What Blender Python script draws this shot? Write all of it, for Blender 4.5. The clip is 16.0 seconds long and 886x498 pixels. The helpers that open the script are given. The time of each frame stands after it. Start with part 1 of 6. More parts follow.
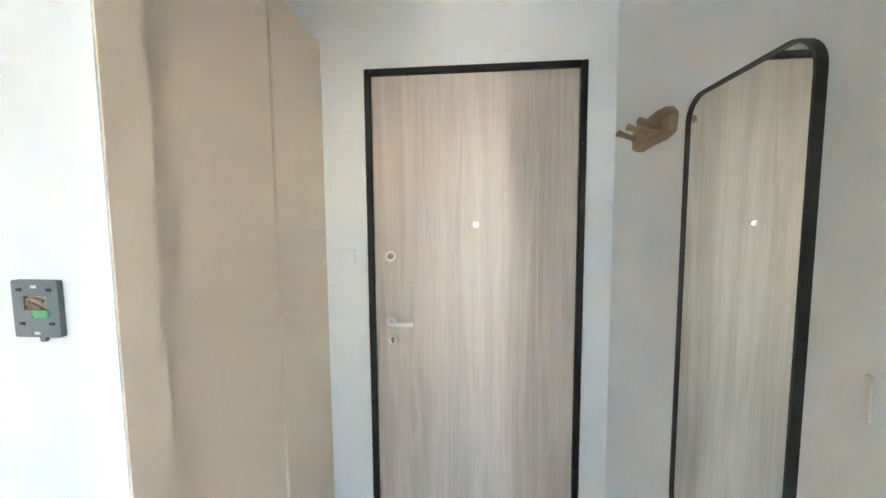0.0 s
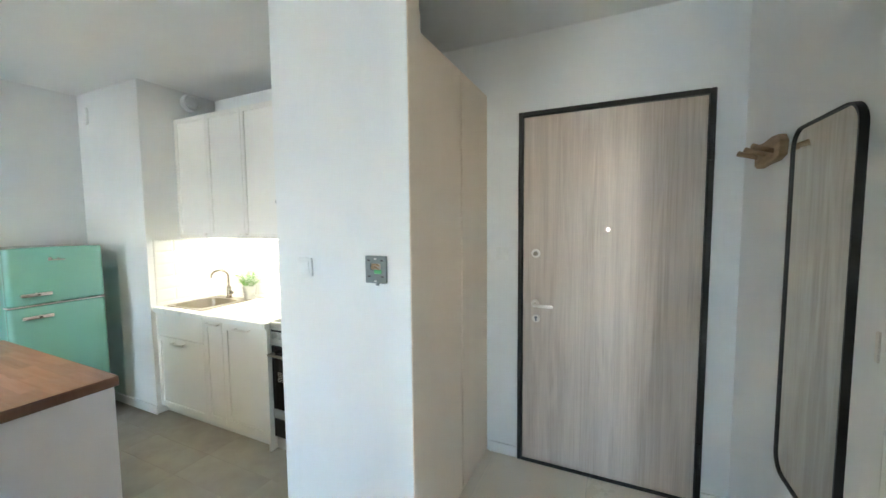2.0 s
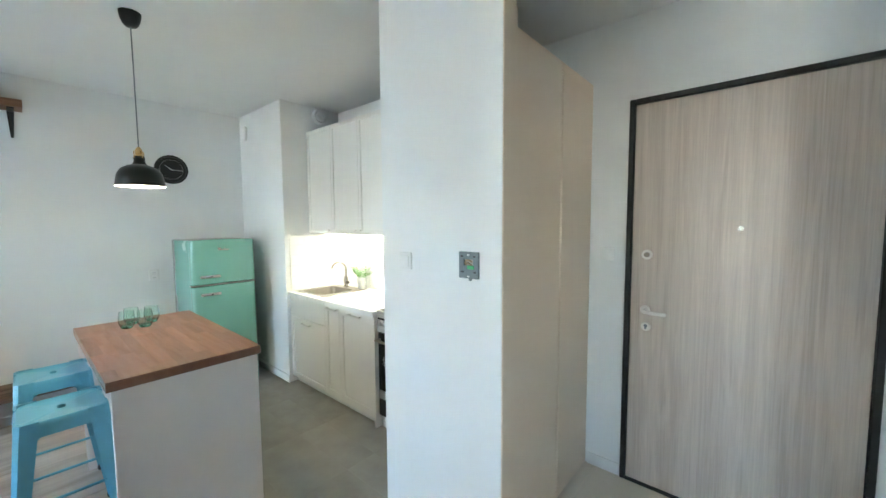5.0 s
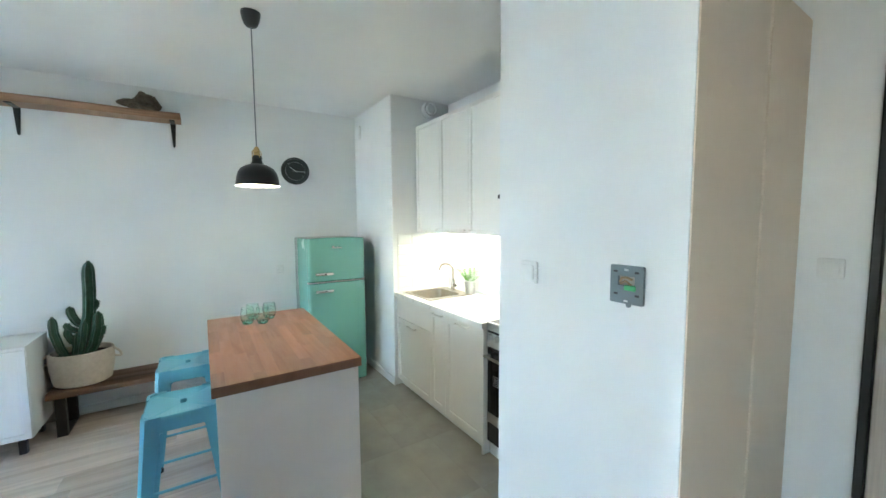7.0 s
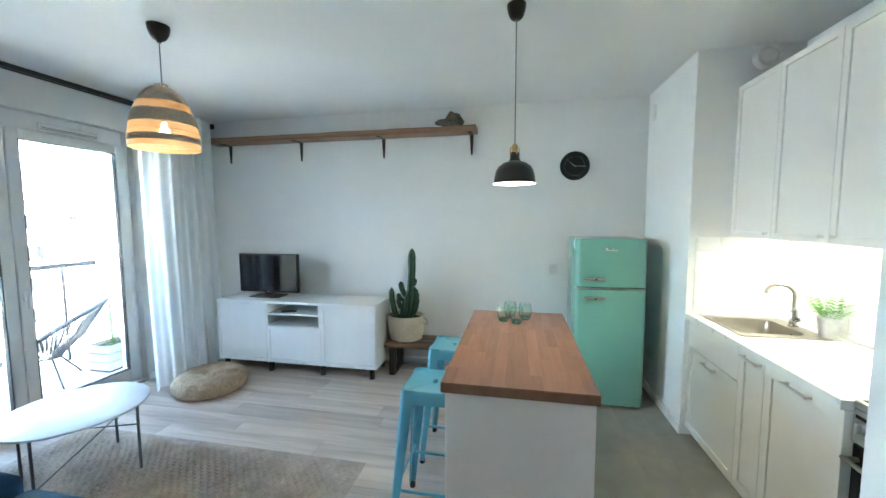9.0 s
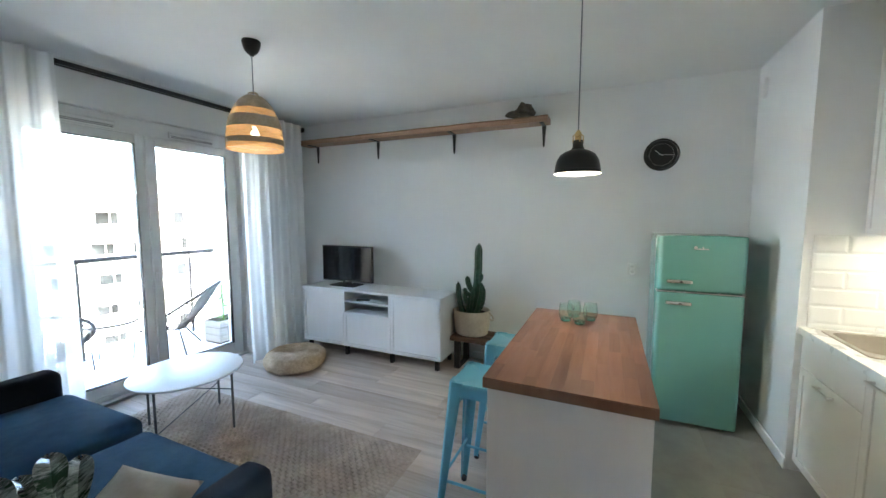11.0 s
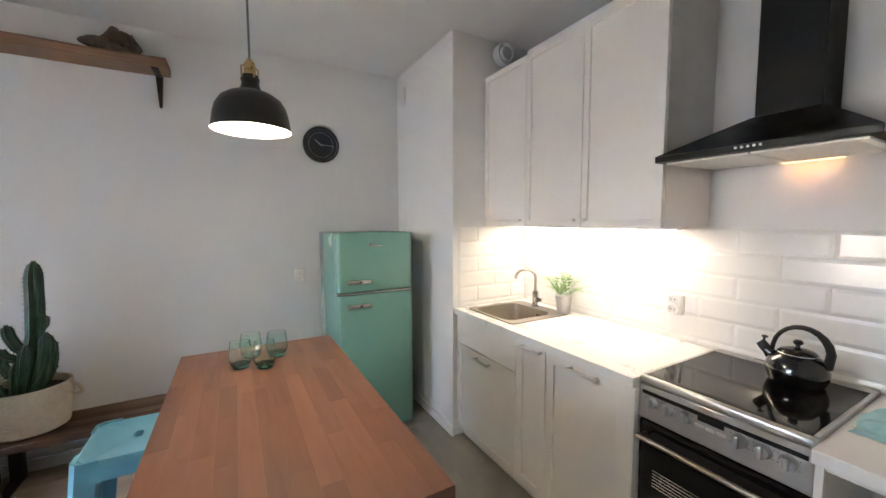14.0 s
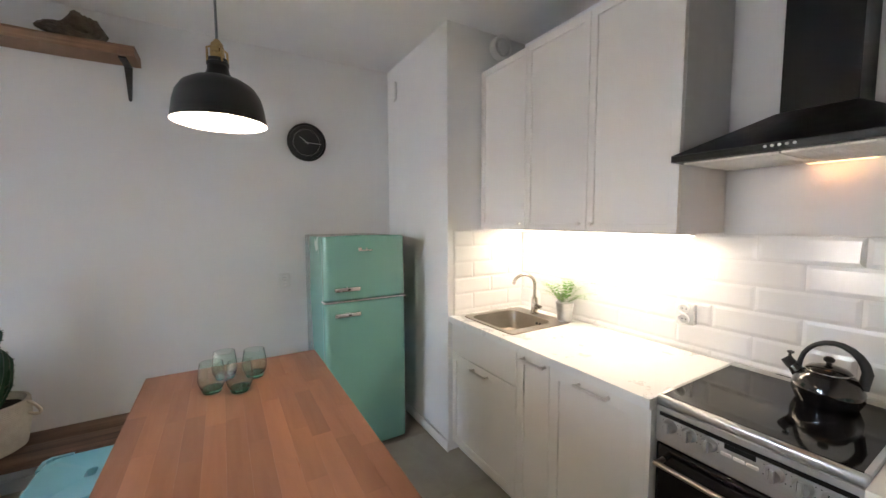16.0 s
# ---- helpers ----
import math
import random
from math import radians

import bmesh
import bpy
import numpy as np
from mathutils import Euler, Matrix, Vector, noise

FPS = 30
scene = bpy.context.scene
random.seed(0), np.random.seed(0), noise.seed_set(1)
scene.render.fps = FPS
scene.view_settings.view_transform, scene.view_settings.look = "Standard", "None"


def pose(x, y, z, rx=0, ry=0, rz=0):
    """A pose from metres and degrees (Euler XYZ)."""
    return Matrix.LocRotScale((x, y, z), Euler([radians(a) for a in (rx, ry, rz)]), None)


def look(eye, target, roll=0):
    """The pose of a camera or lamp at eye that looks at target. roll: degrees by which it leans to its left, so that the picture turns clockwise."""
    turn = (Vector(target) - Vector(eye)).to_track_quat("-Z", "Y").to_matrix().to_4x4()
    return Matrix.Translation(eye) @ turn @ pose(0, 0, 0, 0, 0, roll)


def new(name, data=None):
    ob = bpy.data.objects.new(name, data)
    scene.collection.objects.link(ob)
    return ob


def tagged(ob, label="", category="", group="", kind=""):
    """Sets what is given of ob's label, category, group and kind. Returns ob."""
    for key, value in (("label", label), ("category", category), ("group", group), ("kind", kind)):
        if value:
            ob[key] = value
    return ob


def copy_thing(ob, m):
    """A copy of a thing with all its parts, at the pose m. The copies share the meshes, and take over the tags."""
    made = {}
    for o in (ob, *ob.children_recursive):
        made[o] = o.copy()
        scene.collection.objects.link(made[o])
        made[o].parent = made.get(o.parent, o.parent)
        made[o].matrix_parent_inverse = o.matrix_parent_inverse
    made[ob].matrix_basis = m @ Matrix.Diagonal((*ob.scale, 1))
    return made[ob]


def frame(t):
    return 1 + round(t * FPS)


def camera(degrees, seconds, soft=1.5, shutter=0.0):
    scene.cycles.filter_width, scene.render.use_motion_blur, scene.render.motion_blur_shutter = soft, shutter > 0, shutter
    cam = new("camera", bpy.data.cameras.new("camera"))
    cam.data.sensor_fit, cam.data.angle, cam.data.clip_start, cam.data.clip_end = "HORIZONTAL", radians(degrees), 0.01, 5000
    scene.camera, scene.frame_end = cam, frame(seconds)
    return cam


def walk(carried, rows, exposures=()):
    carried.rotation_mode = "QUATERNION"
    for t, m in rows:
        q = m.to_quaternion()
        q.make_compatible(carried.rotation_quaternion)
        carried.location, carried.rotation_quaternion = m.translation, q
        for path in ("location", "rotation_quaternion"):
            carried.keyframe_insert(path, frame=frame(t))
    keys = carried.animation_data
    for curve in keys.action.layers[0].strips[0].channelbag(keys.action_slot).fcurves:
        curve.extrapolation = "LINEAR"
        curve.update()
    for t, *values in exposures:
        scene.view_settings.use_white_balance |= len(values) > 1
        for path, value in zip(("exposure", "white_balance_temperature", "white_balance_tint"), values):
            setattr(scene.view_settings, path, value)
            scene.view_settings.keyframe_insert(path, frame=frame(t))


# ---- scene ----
cam = camera(100.0, 16.0)
PATH = [
    (0, (0.441, 0.651, 1.552), (0.254, 2.636, 1.388), -0.4),
    (0.5, (0.462, 0.544, 1.553), (0.134, 2.51, 1.387), -0.4),
    (1, (0.443, 0.319, 1.559), (-0.016, 2.26, 1.407), -0.4),
    (1.5, (0.443, 0.158, 1.574), (-0.167, 2.057, 1.425), -0.5),
    (2, (0.475, 0.054, 1.573), (-0.367, 1.862, 1.429), -0.5),
    (2.5, (0.52, 0.001, 1.587), (-0.573, 1.67, 1.436), -0.5),
    (3, (0.546, 0.001, 1.578), (-0.691, 1.565, 1.428), -0.5),
    (3.5, (0.554, 0.004, 1.571), (-0.727, 1.534, 1.425), -0.4),
    (6, (0.408, 0.128, 1.565), (-0.948, 1.589, 1.411), -0.5),
    (6.5, (0.304, 0.175, 1.565), (-1.172, 1.517, 1.412), -0.4),
    (7, (0.207, 0.268, 1.573), (-1.467, 1.352, 1.419), -0.4),
    (7.5, (0.16, 0.378, 1.587), (-1.717, 1.052, 1.433), -0.4),
    (8, (0.097, 0.454, 1.563), (-1.883, 0.688, 1.409), -0.1),
    (8.5, (0.004, 0.513, 1.573), (-1.989, 0.445, 1.414), -0.2),
    (9, (-0.04, 0.567, 1.584), (-1.994, 0.176, 1.421), -0.2),
    (9.5, (-0.042, 0.651, 1.585), (-1.924, -0.005, 1.422), -0.4),
    (9.7, (-0.057, 0.666, 1.579), (-1.924, -0.03, 1.406), -0.2),
    (11.8, (-0.164, 0.707, 1.549), (-1.979, -0.117, 1.379), -0.1),
    (12, (-0.217, 0.701, 1.543), (-2.1, 0.047, 1.377), -0.3),
    (12.5, (-0.368, 0.629, 1.524), (-2.361, 0.584, 1.363), -0.2),
    (13, (-0.528, 0.554, 1.484), (-2.438, 1.128, 1.338), -0.1),
    (13.5, (-0.694, 0.503, 1.483), (-2.459, 1.431, 1.334), -0.1),
    (14, (-0.817, 0.488, 1.491), (-2.558, 1.461, 1.34), -0.2),
    (14.5, (-0.86, 0.496, 1.498), (-2.601, 1.468, 1.347), -0.2),
    (15, (-0.895, 0.473, 1.492), (-2.617, 1.478, 1.347), -0.1),
    (15.5, (-0.918, 0.482, 1.491), (-2.628, 1.509, 1.349), -0.1),
    (16, (-0.957, 0.539, 1.511), (-2.672, 1.557, 1.358), -0.2),
]
EXPOSE = [(0.0, 6.25, 6700, 6), (0.8, 6.05, 6650, 6), (1.5, 5.75, 6500, 4), (3.0, 5.62, 6350, 2), (7.0, 5.66, 6080, -1), (9.0, 5.62, 6000, -2), (9.7, 5.52, 6100, 0), (11.8, 5.05, 6700, 8), (12.5, 5.40, 7050, 13), (13.5, 5.12, 6950, 17), (16.0, 4.97, 6950, 18)]
walk(cam, [(t, look(eye, target, roll)) for t, eye, target, roll in PATH], EXPOSE)

# ---- daylight ----
world = bpy.data.worlds.new("sky")
scene.world = world
world.use_nodes = True
wt = world.node_tree
sky = wt.nodes.new("ShaderNodeTexSky")
sky.sky_type = "NISHITA"
sky.sun_disc = False
sky.sun_elevation, sky.sun_rotation = radians(42), radians(20)
sky.dust_density = 3.0
wt.links.new(sky.outputs[0], wt.nodes["Background"].inputs[0])
wt.nodes["Background"].inputs[1].default_value = 0.15
sun = new("sun", bpy.data.lights.new("sun", "SUN"))
sun.data.energy, sun.data.angle, sun.data.color = 3.0, radians(0.6), (1.0, 0.95, 0.88)
sun.matrix_world = look((0, 0, 30), (-9.0, -24.7, 6.0))


def lamp(name, kind, m, watts, colour, size=0.05, size_y=None):
    data = bpy.data.lights.new(name, kind)
    data.energy, data.color = watts, colour
    if kind == "AREA":
        data.shape, data.size, data.size_y = "RECTANGLE", size, size_y or size
    else:
        data.shadow_soft_size = size
    ob = new(name, data)
    ob.matrix_world = m
    return ob


# ---- shape helpers ----
def solid(bm, lo, hi, bevel=0.0, seg=1):
    """An upright box between two corners, with its edges rounded."""
    c = [(a + b) / 2 for a, b in zip(lo, hi)]
    d = [abs(b - a) for a, b in zip(lo, hi)]
    r = bmesh.ops.create_cube(bm, size=1, matrix=Matrix.LocRotScale(c, None, d))
    if bevel:
        es = {e for v in r["verts"] for e in v.link_edges}
        bmesh.ops.bevel(bm, geom=list(es), offset=bevel, segments=seg, affect="EDGES", profile=0.5)
    return bm


def cube(lo, hi, bevel=0.0, seg=1):
    return solid(bmesh.new(), lo, hi, bevel, seg)


def lathe(prof, at=(0, 0, 0), n=32, m=None):
    """A turned body: prof is a line of (radius, height) pairs."""
    bm = bmesh.new()
    rings = []
    for r, z in prof:
        if r < 1e-5:
            rings.append([bm.verts.new((0, 0, z))])
        else:
            rings.append([bm.verts.new((r * math.cos(2 * math.pi * k / n), r * math.sin(2 * math.pi * k / n), z)) for k in range(n)])
    for a, b in zip(rings, rings[1:]):
        for k in range(n):
            q = [a[k % len(a)], a[(k + 1) % len(a)], b[(k + 1) % len(b)], b[k % len(b)]]
            q = [v for i, v in enumerate(q) if v not in q[:i]]
            if len(q) > 2:
                bm.faces.new(q)
    bmesh.ops.recalc_face_normals(bm, faces=bm.faces)
    bmesh.ops.transform(bm, matrix=Matrix.Translation(at) @ (m or Matrix()), verts=bm.verts)
    return bm


def tube(pts, r, n=8, closed=False, bm=None):
    """A round bar along a line of points; r is one radius or one for each point."""
    bm = bm or bmesh.new()
    pts = [Vector(p) for p in pts]
    rs = r if isinstance(r, (list, tuple)) else [r] * len(pts)
    rings, side = [], None
    for i, p in enumerate(pts):
        a = pts[i - 1] if i or closed else p
        b = pts[(i + 1) % len(pts)] if i + 1 < len(pts) or closed else p
        d = (b - a).normalized()
        if side is None:
            side = d.orthogonal().normalized()
        side = (side - d * side.dot(d)).normalized()
        up = d.cross(side)
        rings.append([bm.verts.new(p + rs[i] * (math.cos(2 * math.pi * k / n) * side + math.sin(2 * math.pi * k / n) * up)) for k in range(n)])
    pairs = list(zip(rings, rings[1:])) + ([(rings[-1], rings[0])] if closed else [])
    for a, b in pairs:
        for k in range(n):
            bm.faces.new((a[k], a[(k + 1) % n], b[(k + 1) % n], b[k]))
    if not closed:
        bm.faces.new(rings[0][::-1])
        bm.faces.new(rings[-1])
    return bm


def prism(outline, z0, z1, m=None, bevel=0.0):
    """An outline of (x, y) pairs raised from z0 to z1, then moved by m."""
    bm = bmesh.new()
    lo = [bm.verts.new((x, y, z0)) for x, y in outline]
    hi = [bm.verts.new((x, y, z1)) for x, y in outline]
    n = len(lo)
    bm.faces.new(lo[::-1])
    bm.faces.new(hi)
    for k in range(n):
        bm.faces.new((lo[k], lo[(k + 1) % n], hi[(k + 1) % n], hi[k]))
    bmesh.ops.recalc_face_normals(bm, faces=bm.faces)
    if bevel:
        bmesh.ops.bevel(bm, geom=list(bm.edges), offset=bevel, segments=2, affect="EDGES", profile=0.5)
    if m is not None:
        bmesh.ops.transform(bm, matrix=m, verts=bm.verts)
    return bm


def rounded(w, h, r, n=6, cx=0.0, cy=0.0):
    """The outline of a rectangle with round corners."""
    out = []
    for sx, sy, a0 in ((1, 1, 0), (-1, 1, 90), (-1, -1, 180), (1, -1, 270)):
        for k in range(n + 1):
            a = radians(a0 + 90 * k / n)
            out.append((cx + sx * (w / 2 - r) + r * math.cos(a), cy + sy * (h / 2 - r) + r * math.sin(a)))
    return out


def ring_frame(outer, inner, z0, z1, m=None):
    """A flat frame between two outlines with as many points each."""
    bm = bmesh.new()
    n = len(outer)
    v = [[bm.verts.new((x, y, z)) for x, y in o] for o, z in ((outer, z0), (outer, z1), (inner, z1), (inner, z0))]
    for a, b in ((0, 1), (1, 2), (2, 3), (3, 0)):
        for k in range(n):
            bm.faces.new((v[a][k], v[a][(k + 1) % n], v[b][(k + 1) % n], v[b][k]))
    bmesh.ops.recalc_face_normals(bm, faces=bm.faces)
    if m is not None:
        bmesh.ops.transform(bm, matrix=m, verts=bm.verts)
    return bm


def pillow(w, d, h, nx=16, ny=16, power=2.6):
    """A stuffed cushion about the origin, flat size w x d, thickness h."""
    bm = bmesh.new()
    for sgn in (1, -1):
        g = []
        for i in range(nx + 1):
            row = []
            for j in range(ny + 1):
                u, v = 2 * i / nx - 1, 2 * j / ny - 1
                t = (1 - abs(u) ** power) * (1 - abs(v) ** power)
                pinch = 1 - 0.05 * (1 - abs(u) ** 2) * abs(v) ** 4 - 0.05 * (1 - abs(v) ** 2) * abs(u) ** 4
                wr = 0.012 * noise.noise(Vector((u * 2.2, v * 2.2, 5.0 * sgn)))
                row.append(bm.verts.new((u * w / 2 * pinch, v * d / 2 * pinch, sgn * h / 2 * t ** 0.5 + wr * t)))
            g.append(row)
        for i in range(nx):
            for j in range(ny):
                bm.faces.new((g[i][j], g[i + 1][j], g[i + 1][j + 1], g[i][j + 1]))
    bmesh.ops.remove_doubles(bm, verts=bm.verts, dist=0.0005)
    bmesh.ops.recalc_face_normals(bm, faces=bm.faces)
    return bm


def moved(bm, m):
    bmesh.ops.transform(bm, matrix=m, verts=bm.verts)
    return bm


def joined(*bms):
    out = bmesh.new()
    for b in bms:
        me = bpy.data.meshes.new("tmp")
        b.to_mesh(me)
        b.free()
        out.from_mesh(me)
        bpy.data.meshes.remove(me)
    return out


def root_place(ob):
    p = Vector((0, 0, 0))
    while ob:
        p += ob.location
        ob = ob.parent
    return p


def part(name, bm, material, parent=None, label="", smooth=True):
    """Links a bmesh, given in world places, as one mesh object under a thing or a part."""
    me = bpy.data.meshes.new(name)
    if parent:
        bmesh.ops.translate(bm, vec=-root_place(parent), verts=bm.verts)
    bm.to_mesh(me)
    bm.free()
    if smooth:
        me.polygons.foreach_set("use_smooth", [True] * len(me.polygons))
        me.set_sharp_from_angle(angle=radians(38))
    me.materials.append(material)
    ob = new(name, me)
    ob.parent = parent
    if label:
        ob["label"] = label
    return ob


def thing(name, at, label, category, group=""):
    ob = new(name)
    ob.location = at
    ob.empty_display_size = 0.05
    return tagged(ob, label, category, group)


def single(name, bm, material, label, category, group="", smooth=True):
    return tagged(part(name, bm, material, None, "", smooth), label, category, group)


def structure(name, bm, material, label, smooth=False):
    return tagged(part(name, bm, material, None, "", smooth), label, "", "", "structure")


# ---- materials ----
def material(name, colour, rough=0.5, metal=0.0, colour2=None, scale=8.0, stretch=(1, 1, 1), bump=0.0, bump_scale=60.0, spread=0.0,
             coat=0.0, contrast=0.25, rough_var=0.06, trans=0.0, bump_stretch=None, sheen=0.0, distort=0.0, spec=0.5):
    """A painted, stained or grained surface: two tones mixed by noise at two scales, fine relief, and gloss that varies a little."""
    mt = bpy.data.materials.new(name)
    mt.use_nodes = True
    nt = mt.node_tree
    b = nt.nodes["Principled BSDF"]
    tc = nt.nodes.new("ShaderNodeTexCoord")
    mp = nt.nodes.new("ShaderNodeMapping")
    mp.inputs["Scale"].default_value = stretch
    nt.links.new(tc.outputs["Object"], mp.inputs[0])
    info = nt.nodes.new("ShaderNodeObjectInfo")
    shift = nt.nodes.new("ShaderNodeVectorMath")
    shift.operation = "MULTIPLY_ADD"
    shift.inputs[1].default_value = (37.0, 17.0, 23.0)
    nt.links.new(info.outputs["Random"], shift.inputs[0])
    nt.links.new(mp.outputs[0], shift.inputs[2])
    n1 = nt.nodes.new("ShaderNodeTexNoise")
    n1.inputs["Scale"].default_value, n1.inputs["Detail"].default_value, n1.inputs["Roughness"].default_value = scale, 6.0, 0.6
    n1.inputs["Distortion"].default_value = distort
    nt.links.new(shift.outputs[0], n1.inputs["Vector"])
    n2 = nt.nodes.new("ShaderNodeTexNoise")
    n2.inputs["Scale"].default_value, n2.inputs["Detail"].default_value = scale * 0.17, 3.0
    nt.links.new(shift.outputs[0], n2.inputs["Vector"])
    mixf = nt.nodes.new("ShaderNodeMath")
    mixf.operation = "ADD"
    nt.links.new(n1.outputs[0], mixf.inputs[0])
    nt.links.new(n2.outputs[0], mixf.inputs[1])
    ramp = nt.nodes.new("ShaderNodeMapRange")
    ramp.inputs[1].default_value, ramp.inputs[2].default_value = 1.0 - contrast, 1.0 + contrast
    nt.links.new(mixf.outputs[0], ramp.inputs[0])
    mix = nt.nodes.new("ShaderNodeMix")
    mix.data_type = "RGBA"
    c2 = colour2 or tuple(c * 0.93 for c in colour)
    mix.inputs[6].default_value, mix.inputs[7].default_value = (*colour, 1), (*c2, 1)
    nt.links.new(ramp.outputs[0], mix.inputs[0])
    last = mix.outputs[2]
    if spread:
        hsv = nt.nodes.new("ShaderNodeHueSaturation")
        rr = nt.nodes.new("ShaderNodeMapRange")
        rr.inputs[3].default_value, rr.inputs[4].default_value = 1 - spread, 1 + spread
        nt.links.new(info.outputs["Random"], rr.inputs[0])
        nt.links.new(rr.outputs[0], hsv.inputs["Value"])
        nt.links.new(last, hsv.inputs["Color"])
        last = hsv.outputs[0]
    nt.links.new(last, b.inputs["Base Color"])
    rg = nt.nodes.new("ShaderNodeMapRange")
    rg.inputs[1].default_value, rg.inputs[2].default_value = 0.3, 0.7
    rg.inputs[3].default_value, rg.inputs[4].default_value = max(0.02, rough - rough_var), min(1, rough + rough_var)
    nt.links.new(n1.outputs[0], rg.inputs[0])
    nt.links.new(rg.outputs[0], b.inputs["Roughness"])
    b.inputs["Metallic"].default_value = metal
    b.inputs["Coat Weight"].default_value = coat
    b.inputs["Coat Roughness"].default_value = 0.08
    b.inputs["Transmission Weight"].default_value = trans
    b.inputs["Sheen Weight"].default_value = sheen
    b.inputs["Specular IOR Level"].default_value = spec
    if bump:
        n3 = nt.nodes.new("ShaderNodeTexNoise")
        n3.inputs["Scale"].default_value, n3.inputs["Detail"].default_value = bump_scale, 4.0
        src = shift.outputs[0]
        if bump_stretch:
            mp2 = nt.nodes.new("ShaderNodeMapping")
            mp2.inputs["Scale"].default_value = bump_stretch
            nt.links.new(tc.outputs["Object"], mp2.inputs[0])
            src = mp2.outputs[0]
        nt.links.new(src, n3.inputs["Vector"])
        bp = nt.nodes.new("ShaderNodeBump")
        bp.inputs["Strength"].default_value, bp.inputs["Distance"].default_value = min(1.0, bump), 0.004
        nt.links.new(n3.outputs[0], bp.inputs["Height"])
        nt.links.new(bp.outputs[0], b.inputs["Normal"])
    return mt


def grained(name, light, dark, across, along, rough, spread=0.0, knots=0.5, fibre=0.4, bands=9.0, broad=1.5):
    """A wood face: wandering bands, fine fibres along the grain, and knots with darker hearts. across and along are axis numbers."""
    mt = bpy.data.materials.new(name)
    mt.use_nodes = True
    nt = mt.node_tree
    b = nt.nodes["Principled BSDF"]

    def node(kind, **kw):
        n = nt.nodes.new(kind)
        for k, v in kw.items():
            n.inputs[k].default_value = v
        return n

    def scaled(src, u, v):
        m = nt.nodes.new("ShaderNodeMapping")
        sc = [1.0, 1.0, 1.0]
        sc[across], sc[along] = u, v
        m.inputs["Scale"].default_value = sc
        nt.links.new(src, m.inputs[0])
        return m.outputs[0]

    def calc(op, a, c, d=None):
        m = nt.nodes.new("ShaderNodeMath")
        m.operation = op
        for i, q in enumerate((a, c, d)):
            if q is None:
                continue
            if isinstance(q, (int, float)):
                m.inputs[i].default_value = q
            else:
                nt.links.new(q, m.inputs[i])
        return m.outputs[0]

    tc = nt.nodes.new("ShaderNodeTexCoord")
    info = nt.nodes.new("ShaderNodeObjectInfo")
    shift = nt.nodes.new("ShaderNodeVectorMath")
    shift.operation = "MULTIPLY_ADD"
    shift.inputs[1].default_value = (41.0, 19.0, 27.0)
    nt.links.new(info.outputs["Random"], shift.inputs[0])
    nt.links.new(tc.outputs["Object"], shift.inputs[2])
    base = shift.outputs[0]
    vo = node("ShaderNodeTexVoronoi", Scale=1.0, Randomness=1.0)
    nt.links.new(scaled(base, 6.5, 1.0), vo.inputs["Vector"])
    near = nt.nodes.new("ShaderNodeMapRange")
    near.interpolation_type = "SMOOTHSTEP"
    near.inputs[1].default_value, near.inputs[2].default_value, near.inputs[3].default_value, near.inputs[4].default_value = 0.02, 0.30, 1.0, 0.0
    nt.links.new(vo.outputs["Distance"], near.inputs[0])
    heart = nt.nodes.new("ShaderNodeMapRange")
    heart.interpolation_type = "SMOOTHSTEP"
    heart.inputs[1].default_value, heart.inputs[2].default_value, heart.inputs[3].default_value, heart.inputs[4].default_value = 0.01, 0.085, 1.0, 0.0
    nt.links.new(vo.outputs["Distance"], heart.inputs[0])
    pick = nt.nodes.new("ShaderNodeSeparateColor")
    nt.links.new(vo.outputs["Color"], pick.inputs[0])
    some = calc("GREATER_THAN", pick.outputs[0], 0.68)
    swirl = calc("MULTIPLY", near.outputs[0], some)
    band = node("ShaderNodeTexNoise", Scale=1.0, Detail=4.0, Roughness=0.55, Distortion=0.7)
    nt.links.new(scaled(base, bands, 0.55), band.inputs["Vector"])
    rings = calc("SINE", calc("MULTIPLY_ADD", swirl, 5.0, calc("MULTIPLY", band.outputs[0], 22.0)), 0.0)
    fine = node("ShaderNodeTexNoise", Scale=1.0, Detail=5.0, Roughness=0.7, Distortion=0.2)
    nt.links.new(scaled(base, 150.0, 3.0), fine.inputs["Vector"])
    tone = node("ShaderNodeTexNoise", Scale=1.0, Detail=2.0)
    nt.links.new(scaled(base, bands * 0.8, 0.22), tone.inputs["Vector"])
    v = calc("MULTIPLY_ADD", rings, 0.13, calc("MULTIPLY_ADD", tone.outputs[0], broad, 0.4 - broad / 2))
    v = calc("MULTIPLY_ADD", calc("SUBTRACT", fine.outputs[0], 0.5), fibre * 2.2, v)
    v = calc("MULTIPLY_ADD", calc("MULTIPLY", heart.outputs[0], some), knots, v)
    cl = nt.nodes.new("ShaderNodeClamp")
    nt.links.new(v, cl.inputs[0])
    mix = nt.nodes.new("ShaderNodeMix")
    mix.data_type = "RGBA"
    mix.inputs[6].default_value, mix.inputs[7].default_value = (*light, 1), (*dark, 1)
    nt.links.new(cl.outputs[0], mix.inputs[0])
    last = mix.outputs[2]
    if spread:
        hsv = nt.nodes.new("ShaderNodeHueSaturation")
        rr = nt.nodes.new("ShaderNodeMapRange")
        rr.inputs[3].default_value, rr.inputs[4].default_value = 1 - spread, 1 + spread
        nt.links.new(info.outputs["Random"], rr.inputs[0])
        nt.links.new(rr.outputs[0], hsv.inputs["Value"])
        nt.links.new(last, hsv.inputs["Color"])
        last = hsv.outputs[0]
